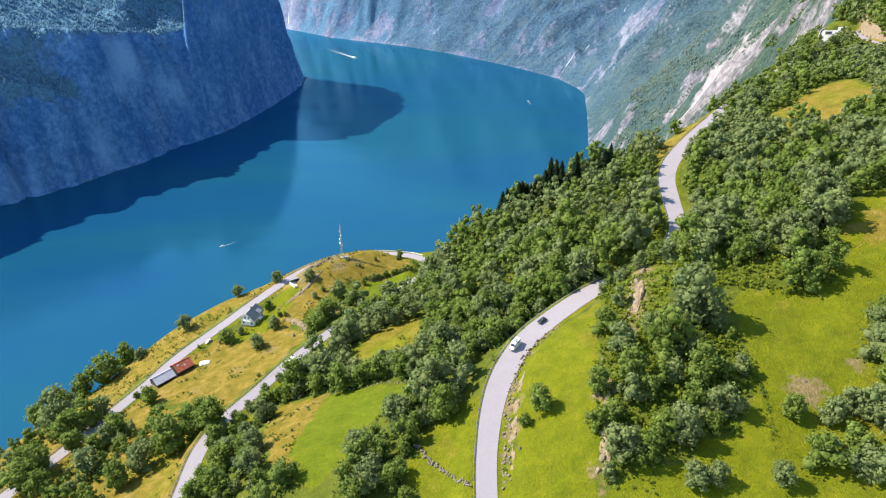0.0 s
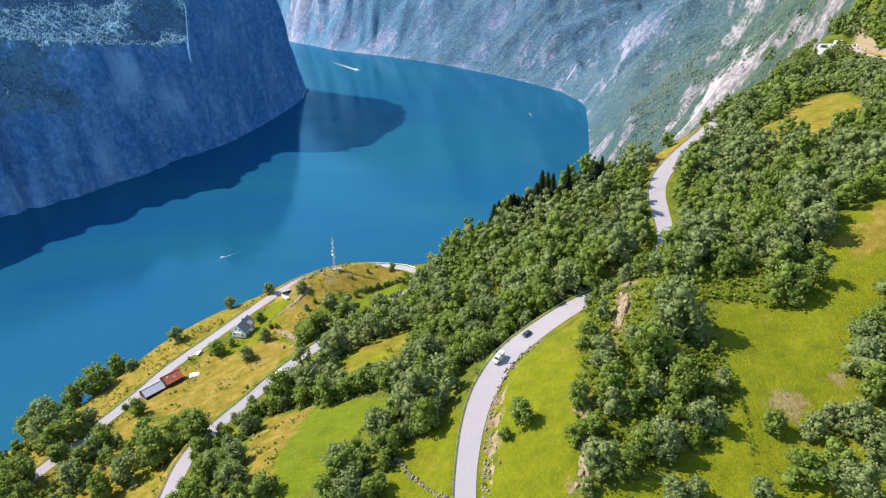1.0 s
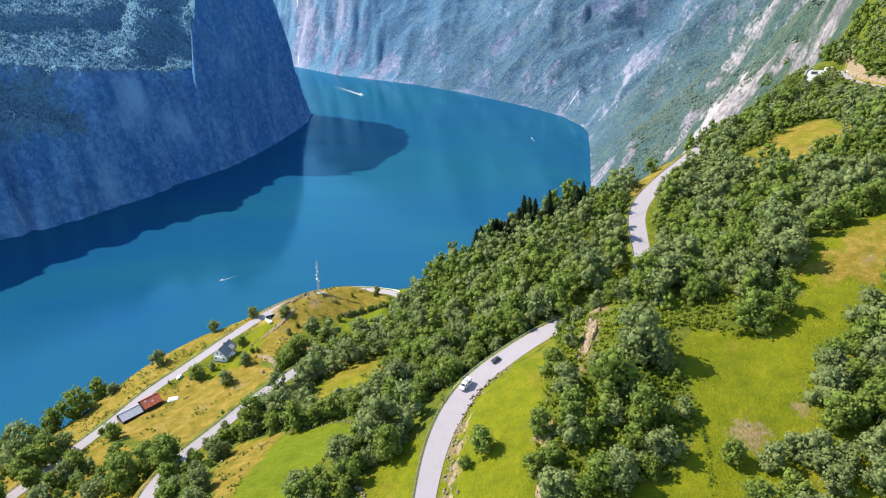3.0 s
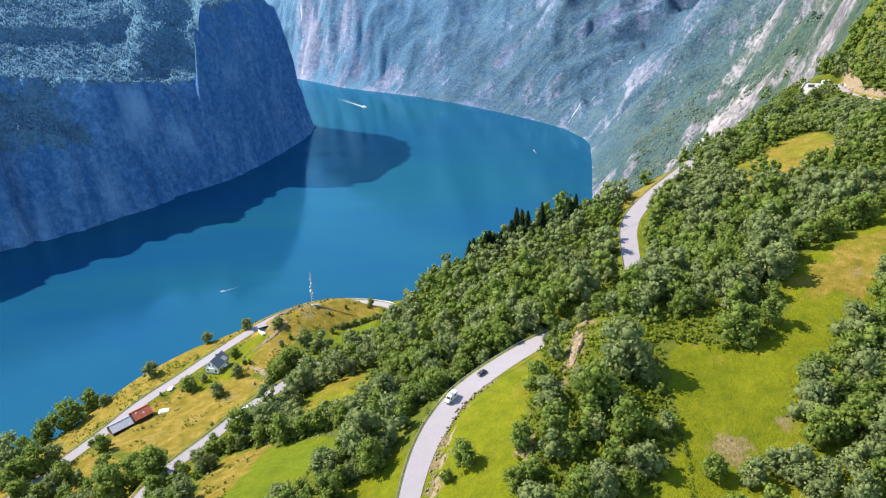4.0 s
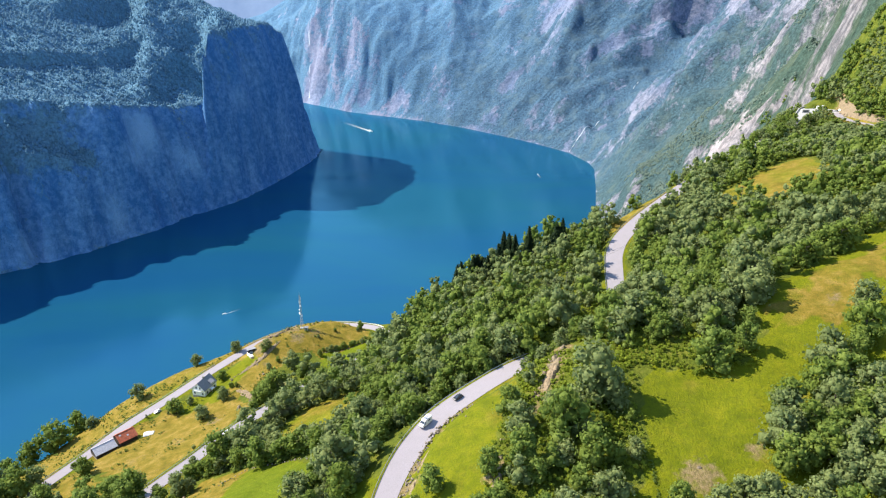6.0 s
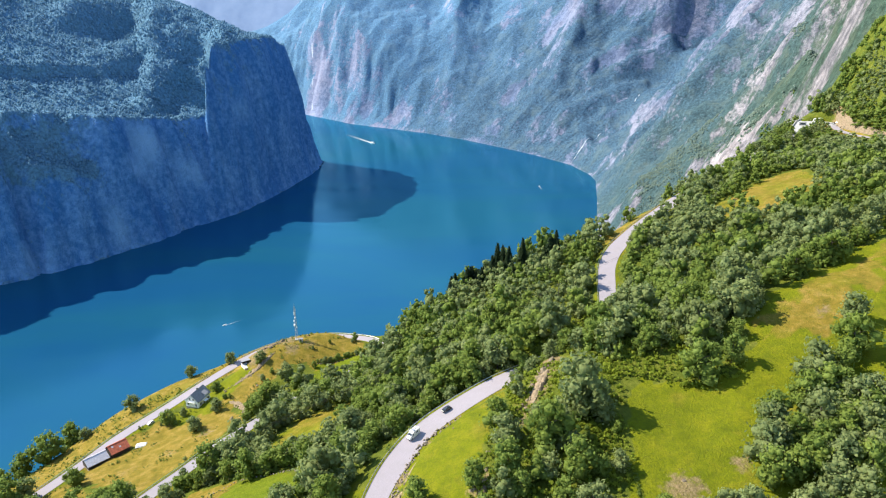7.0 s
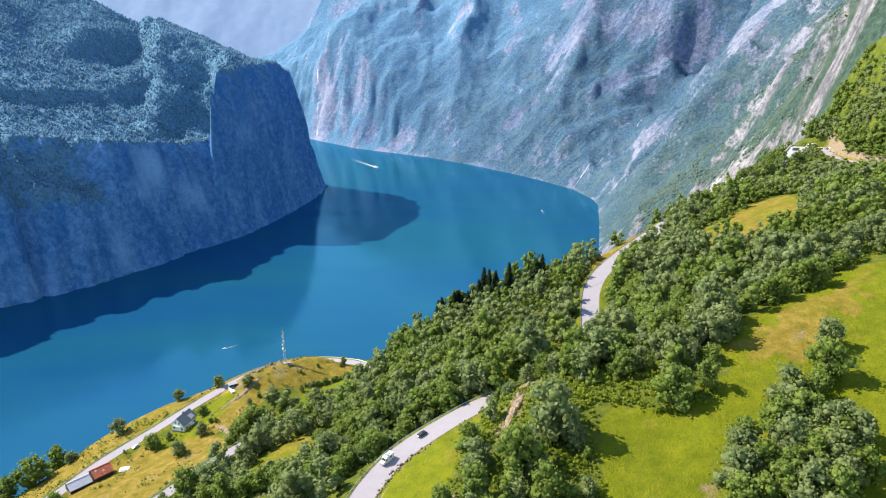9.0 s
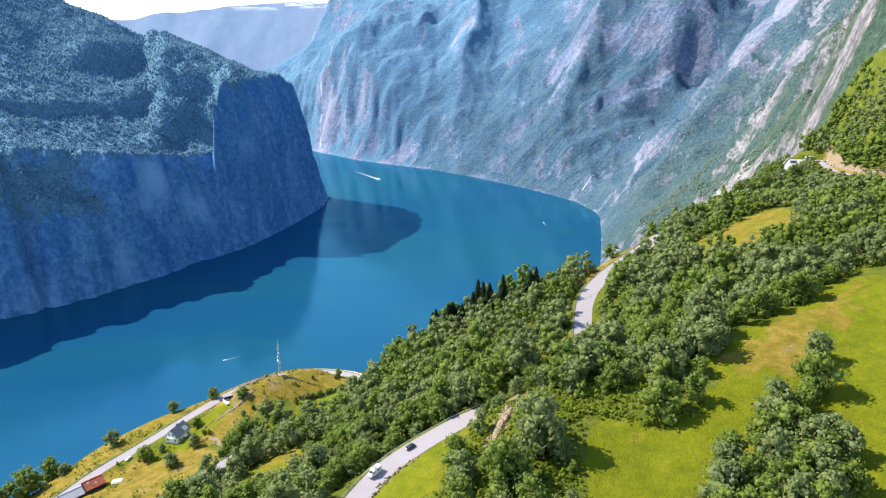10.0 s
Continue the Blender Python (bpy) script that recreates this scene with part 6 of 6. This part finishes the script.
part("kiosk", box(372, 379, 688, 692, 567.5, 570.4, 0.06), CONCRETE, lookout, "low white concrete kiosk")
part("kiosk_opening", box(373, 378, 687.9, 688.1, 568.2, 569.8), GLASS, lookout)
for x, y, h, paint, words in ((404, 697, 15, BLACK_PAINT, "black car parked at the lookout"), (408, 695, 20, GREY_PAINT, "silver car parked at the lookout"),
                              (398, 690, 25, WHITE_PAINT, "white car parked at the lookout"), (413, 699, 30, BLACK_PAINT, "dark car parked at the lookout"),
                              (385, 686, 70, BLACK_PAINT, "black car by the lookout's kiosk"), (390, 694, 70, BLUE_PAINT, "blue car by the lookout's coach")):
    car((x, y, 567.55), h, paint, words, "cars at the lookout")
bus = thing("coach", (400, 709, 567.55), "white touring coach with dark windows on the lookout terrace", "coach", turn=-62)
part("body", loft([(-5.6, 1.2, 1.12, 0.4, 3.2), (5.3, 1.24, 1.15, 0.4, 3.3), (5.75, 1.15, 1.0, 0.45, 3.0)]), WHITE_PAINT, bus)
part("window_band", box(-1.26, 1.26, -5.2, 5.2, 1.7, 2.7), GLASS, bus)
part("roof", box(-1.1, 1.1, -5.3, 5.2, 3.26, 3.4, 0.05), WHITE_PAINT, bus)
add_wheels(bus, 6.4, 2.2, 0.5)


# ------------------------------------------------------------------ boats
def foam_material():
    p = Paint("wake_foam", 0.6, spec=0.3)
    p.colour((0.82, 0.86, 0.88))
    clear = p.node("BsdfTransparent")
    n = p.ramp(p.noise(0.16, 4, 0.7), (0.35, 0.25), (0.7, 0.95))
    m = p.node("MixShader", Fac=p.sums("MULTIPLY", n, p.mask("thick")))
    p.tree.links.new(clear.outputs[0], m.inputs[1])
    p.tree.links.new(p.bsdf.outputs[0], m.inputs[2])
    p.tree.links.new(m.outputs[0], p.tree.nodes["Material Output"].inputs["Surface"])
    return p.mat


FOAM = foam_material()


def wake(x, y, way, length, near, far, label):
    """A trail of foam lying on the water behind a boat."""
    d = Vector((*way, 0)).normalized()
    s = Vector((-d.y, d.x, 0))
    n = 24
    verts, faces, thick = [], [], []
    for k in range(n + 1):
        u = k / n
        c = Vector((x, y, 0.25)) + d * length * u
        w = near + (far - near) * u
        for a in (-1, -0.4, 0.4, 1):
            verts.append(tuple(c + s * a * w))
            thick.append((0.35 if abs(a) == 1 else 1.0) * (1 - u) ** 1.3)
    for k in range(n):
        for j in range(3):
            faces.append((4 * k + j, 4 * k + j + 1, 4 * k + 5 + j, 4 * k + 4 + j))
    ob = mesh_object("wake", verts, faces, FOAM)
    mask_layer(ob.data, "thick", np.array(thick))
    return tagged(ob, label, "wake", kind="stuff")


def boat(x, y, heading, length, label):
    b = thing("ferry" if length > 20 else "motorboat", (x, y, 0), label, "boat", "boats on the fjord", turn=heading)
    w = length * 0.14
    part("hull", loft([(-length / 2, w * 0.8, w * 0.95, -0.6, length * 0.07), (-length * 0.1, w, w * 1.1, -0.8, length * 0.07), (length * 0.25, w * 0.75, w, -0.8, length * 0.08), (length / 2, 0.08, w * 0.25, -0.4, length * 0.1)]), WHITE_PAINT, b)
    part("cabin", box(-w * 0.75, w * 0.75, -length * 0.35, length * 0.2, length * 0.07, length * 0.14, 0.1), WHITE_PAINT, b)
    part("window_band", box(-w * 0.77, w * 0.77, -length * 0.33, length * 0.21, length * 0.095, length * 0.12), GLASS, b)
    if length > 20:
        part("bridge", box(-w * 0.55, w * 0.55, -length * 0.05, length * 0.15, length * 0.14, length * 0.19, 0.1), WHITE_PAINT, b)
        part("funnel", bar((0, -length * 0.2, length * 0.14), (0, -length * 0.22, length * 0.22), 1.2, 0.9, 10), TRIM_GREY, b)
    return b


boat(-416, 3275, -138, 38, "white passenger ferry crossing the fjord")
wake(-419, 3280, (-0.61, 0.79), 270, 9, 14, "long white foam trail behind the ferry")
boat(-487, 1339, 140, 9, "small white motorboat on the fjord")
wake(-485, 1337, (0.72, 0.69), 40, 0.8, 1.4, "thin foam trail behind the motorboat")
boat(318, 2520, -10, 10, "small white motorboat far up the fjord")
wake(318, 2524, (0.1, -1.0), 60, 1.5, 3.0, "thin foam trail behind the far motorboat")


# ------------------------------------------------------------------ undergrowth and far woods
def tuft(rng, leaves):
    v, f = leaf_crown(rng, 1.0, 1.1, 0.0, 2, leaves, 0.24, 0.7)
    return v, f


TUFTS = [tuft(np.random.default_rng(300 + k), 22) for k in range(4)]
BRACKEN = {
    "knoll": [(46, 140), (62, 144), (88, 152), (97, 172), (100, 204), (104, 222), (84, 236), (62, 236), (58, 205), (50, 180), (47, 158)],
    "wood_foot": [(95, 226), (97, 212), (108, 213), (122, 206), (143, 206), (142, 216), (128, 228), (112, 234)],
    "knoll_back": [(86, 240), (95, 226), (118, 230), (112, 250), (104, 272), (92, 262)],
    "under_cable": [(18, 298), (34, 286), (58, 262), (72, 250), (86, 262), (70, 280), (46, 300), (28, 310)],
    "brow": [(84, 262), (104, 285), (110, 305), (98, 318), (84, 300), (74, 276)],
    "upper_edge": [(190, 276), (214, 292), (240, 296), (262, 310), (240, 308), (205, 296)],
}
brush_rng = np.random.default_rng(33)
bx, by, br = [], [], []
for key, shape in BRACKEN.items():
    c = np.array(shape, float)
    n = int(1.0 * (np.ptp(c[:, 0]) * np.ptp(c[:, 1])) / 4.0)
    x, y = brush_rng.uniform(c[:, 0].min(), c[:, 0].max(), n), brush_rng.uniform(c[:, 1].min(), c[:, 1].max(), n)
    ok = inside(x, y, shape) & (road_bed(x, y)[0] > 4.6) & ((np.abs(along(x, y, SCARP)[0]) > 1.9) | (y < 207) | (y > 233))
    bx.append(x[ok]), by.append(y[ok]), br.append(brush_rng.uniform(0.8, 2.3, ok.sum()))
bx, by, br = np.concatenate(bx), np.concatenate(by), np.concatenate(br)
v, f = joined(TUFTS, bx, by, hillside(bx, by) - 0.1, br, brush_rng.integers(0, 4, len(bx)), np.ones(len(bx)), brush_rng)
tagged(new("bracken", quick_mesh("bracken", v, f, BUSH)), "bright green bracken and scrub on the knoll", "undergrowth", kind="stuff")

# scattered scrub in the rough grass
n = 7500
x, y = brush_rng.uniform(-230, 60, n), brush_rng.uniform(130, 430, n)
ok = (road_bed(x, y)[0] > 4.8) & (along(x, y, BROW)[0] < 4)
for key in ("green", "hill_green", "below_road", "meadow_road"):
    ok &= ~inside(x, y, OPEN_GROUND[key])
ok &= (fractal(x / 14, y / 14, 55, 2) > 0.3 - 0.4 * ((road_bed(x, y)[0] < 9) | (along(x, y, BROW)[0] > -26))) & (np.hypot(x + 119, y - 359) > 9) & (np.hypot(x + 152, y - 310) > 12)
x, y = x[ok], y[ok]
v, f = joined(TUFTS, x, y, hillside(x, y) - 0.1, brush_rng.uniform(0.5, 1.5, len(x)), brush_rng.integers(0, 4, len(x)), np.ones(len(x)), brush_rng)
tagged(new("scrub", quick_mesh("scrub", v, f, LEAF)), "low dark scrub dotted over the dry slope", "undergrowth", kind="stuff")
# weeds and tussocks in the meadows
n = 4200
x, y = brush_rng.uniform(-75, 235, n), brush_rng.uniform(100, 295, n)
ok = np.zeros(n, bool)
for key in ("meadow_right", "below_road", "dry_bank"):
    ok |= inside(x, y, OPEN_GROUND[key])
ok &= (road_bed(x, y)[0] > 4.8) & (fractal(x / 16, y / 16, 65, 3) > 0.02)
x, y = x[ok], y[ok]
v, f = joined(TUFTS, x, y, hillside(x, y) - 0.05, brush_rng.uniform(0.14, 0.46, len(x)), brush_rng.integers(0, 4, len(x)), 0.45 * np.ones(len(x)), brush_rng)
tagged(new("tussocks", quick_mesh("tussocks", v, f, BUSH)), "green weeds and tussocks in the meadow grass", "undergrowth", kind="stuff")
# a line of weeds along the old field boundary
u = brush_rng.uniform(0, 1, 60)
x, y = np.interp(u, [0, 0.4, 0.7, 1], [97, 97, 95, 94]) + brush_rng.normal(0, 0.35, 60), 170 - 25 * u
v, f = joined(TUFTS, x, y, hillside(x, y) - 0.05, brush_rng.uniform(0.4, 0.8, 60), brush_rng.integers(0, 4, 60), np.ones(60), brush_rng)
tagged(new("weeds", quick_mesh("weeds", v, f, LEAF)), "dark weeds along an old field boundary", "undergrowth", kind="stuff")


def far_crown(rng):
    """A small rugged crown: a tip over two uneven rings."""
    n = 4
    a = np.arange(n) * 2 * math.pi / n
    ring = [np.c_[np.cos(a + d) * r * rng.uniform(0.7, 1.3, n), np.sin(a + d) * r * rng.uniform(0.7, 1.3, n), z + rng.uniform(-0.25, 0.25, n)]
            for r, z, d in ((0.72, 1.75, 0.0), (1.0, 0.75, 0.6))]
    v = np.vstack([[(rng.uniform(-0.2, 0.2), rng.uniform(-0.2, 0.2), 2.35)], ring[0], ring[1]])
    f = [(0, 1 + k, 1 + (k + 1) % n) for k in range(n)]
    f += [(1 + k, 1 + n + k, 1 + (k + 1) % n) for k in range(n)] + [(1 + (k + 1) % n, 1 + n + k, 1 + n + (k + 1) % n) for k in range(n)]
    return v, np.array(f)


# leaf colours shifted to blue to imitate haze across the fjord
LEAF_HAZE = foliage("haze_blue_birch_leaves", (0.145, 0.295, 0.440), (0.225, 0.395, 0.520), 0.1)
FAR_CROWNS = [far_crown(np.random.default_rng(400 + k)) for k in range(6)]
MID_CROWNS = [leaf_crown(np.random.default_rng(420 + k), 1.0, h, 0.1, 4, 26, 0.34, 0.6) for k, h in enumerate((2.0, 2.4, 1.8, 2.2))]


def far_wood(name, n, xr, yr, height, least, most_slope, seed, material, label, sizes, shapes, tall=1.0):
    """A far wood on the gentler slopes of a mountain."""
    rng = np.random.default_rng(seed)
    x, y = rng.uniform(*xr, n), rng.uniform(*yr, n)
    z = height(x, y)
    gx, gy = (height(x + 6, y) - z) / 6, (height(x, y + 6) - z) / 6
    ok = (z > least) & (np.hypot(gx, gy) < most_slope + 0.25 * fractal(x / 130, y / 130, seed, 3))
    x, y, z = x[ok], y[ok], z[ok]
    v, f = joined(shapes, x, y, z - 1.0, rng.uniform(*sizes, len(x)), rng.integers(0, len(shapes), len(x)), tall * rng.uniform(0.8, 1.3, len(x)), rng)
    tagged(new(name, quick_mesh(name, v, f, material)), label, "wood", kind="stuff")


far_wood("cliff_wood", 30000, (-1900, -590), (1350, 3150), mountain_left, 205, 2.0, 501, LEAF_HAZE, "woods on the ledges above the shaded cliff", (2.0, 3.9), FAR_CROWNS, 1.0)
# crowns greyed, blued and lightened: slight haze painted into the leaves
LEAF_SLOPE = foliage("haze_tinted_slope_leaves", (0.150, 0.215, 0.190), (0.235, 0.305, 0.255), 0.3)
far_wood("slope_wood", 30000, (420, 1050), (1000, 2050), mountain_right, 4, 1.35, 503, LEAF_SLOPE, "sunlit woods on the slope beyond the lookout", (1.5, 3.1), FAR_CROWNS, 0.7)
far_wood("lookout_wood", 4500, (445, 1000), (430, 1180), land_right, 350, 1.7, 502, LEAF, "broadleaf wood above the lookout", (3.6, 6.0), MID_CROWNS)


# ------------------------------------------------------------------ waterfalls on the far slopes
def waterfall(line, width, label):
    """A thin fall that follows the rock from top to foot."""
    p = spline(line, 6)
    t = np.gradient(p, axis=0)
    t /= np.linalg.norm(t, axis=1)[:, None]
    n = np.c_[-t[:, 1], t[:, 0]]
    rng = np.random.default_rng(len(label))
    verts, faces = [], []
    for k, (q, m) in enumerate(zip(p, n)):
        w = width * rng.uniform(0.5, 1.2)
        for a in (-1, 0, 1):
            c = q + m * w * a
            z = mountain_right(np.array([c[0]]), np.array([c[1]]))[0]
            verts.append((c[0], c[1], z + (2.2 if a == 0 else 0.4)))
    for k in range(len(p) - 1):
        for j in range(2):
            faces.append((3 * k + j, 3 * k + j + 1, 3 * k + 4 + j, 3 * k + 3 + j))
    tagged(mesh_object("waterfall", verts, faces, FALL), label, "waterfall", "waterfalls", kind="structure")


FALL = plain("white_water", (0.78, 0.82, 0.86), 0.6, grain=0.2, vary=0.15, bump=0)
waterfall([(484, 2868), (520, 2905), (570, 2925), (620, 2965)], 1.7, "white waterfall dropping into the fjord")
waterfall([(765, 3020), (775, 3040), (790, 3052)], 1.5, "short white waterfall in the shaded hollow")
waterfall([(-880, 4052), (-884, 4100), (-880, 4150), (-886, 4200)], 2.0, "tall thin waterfall on the far mountainside")
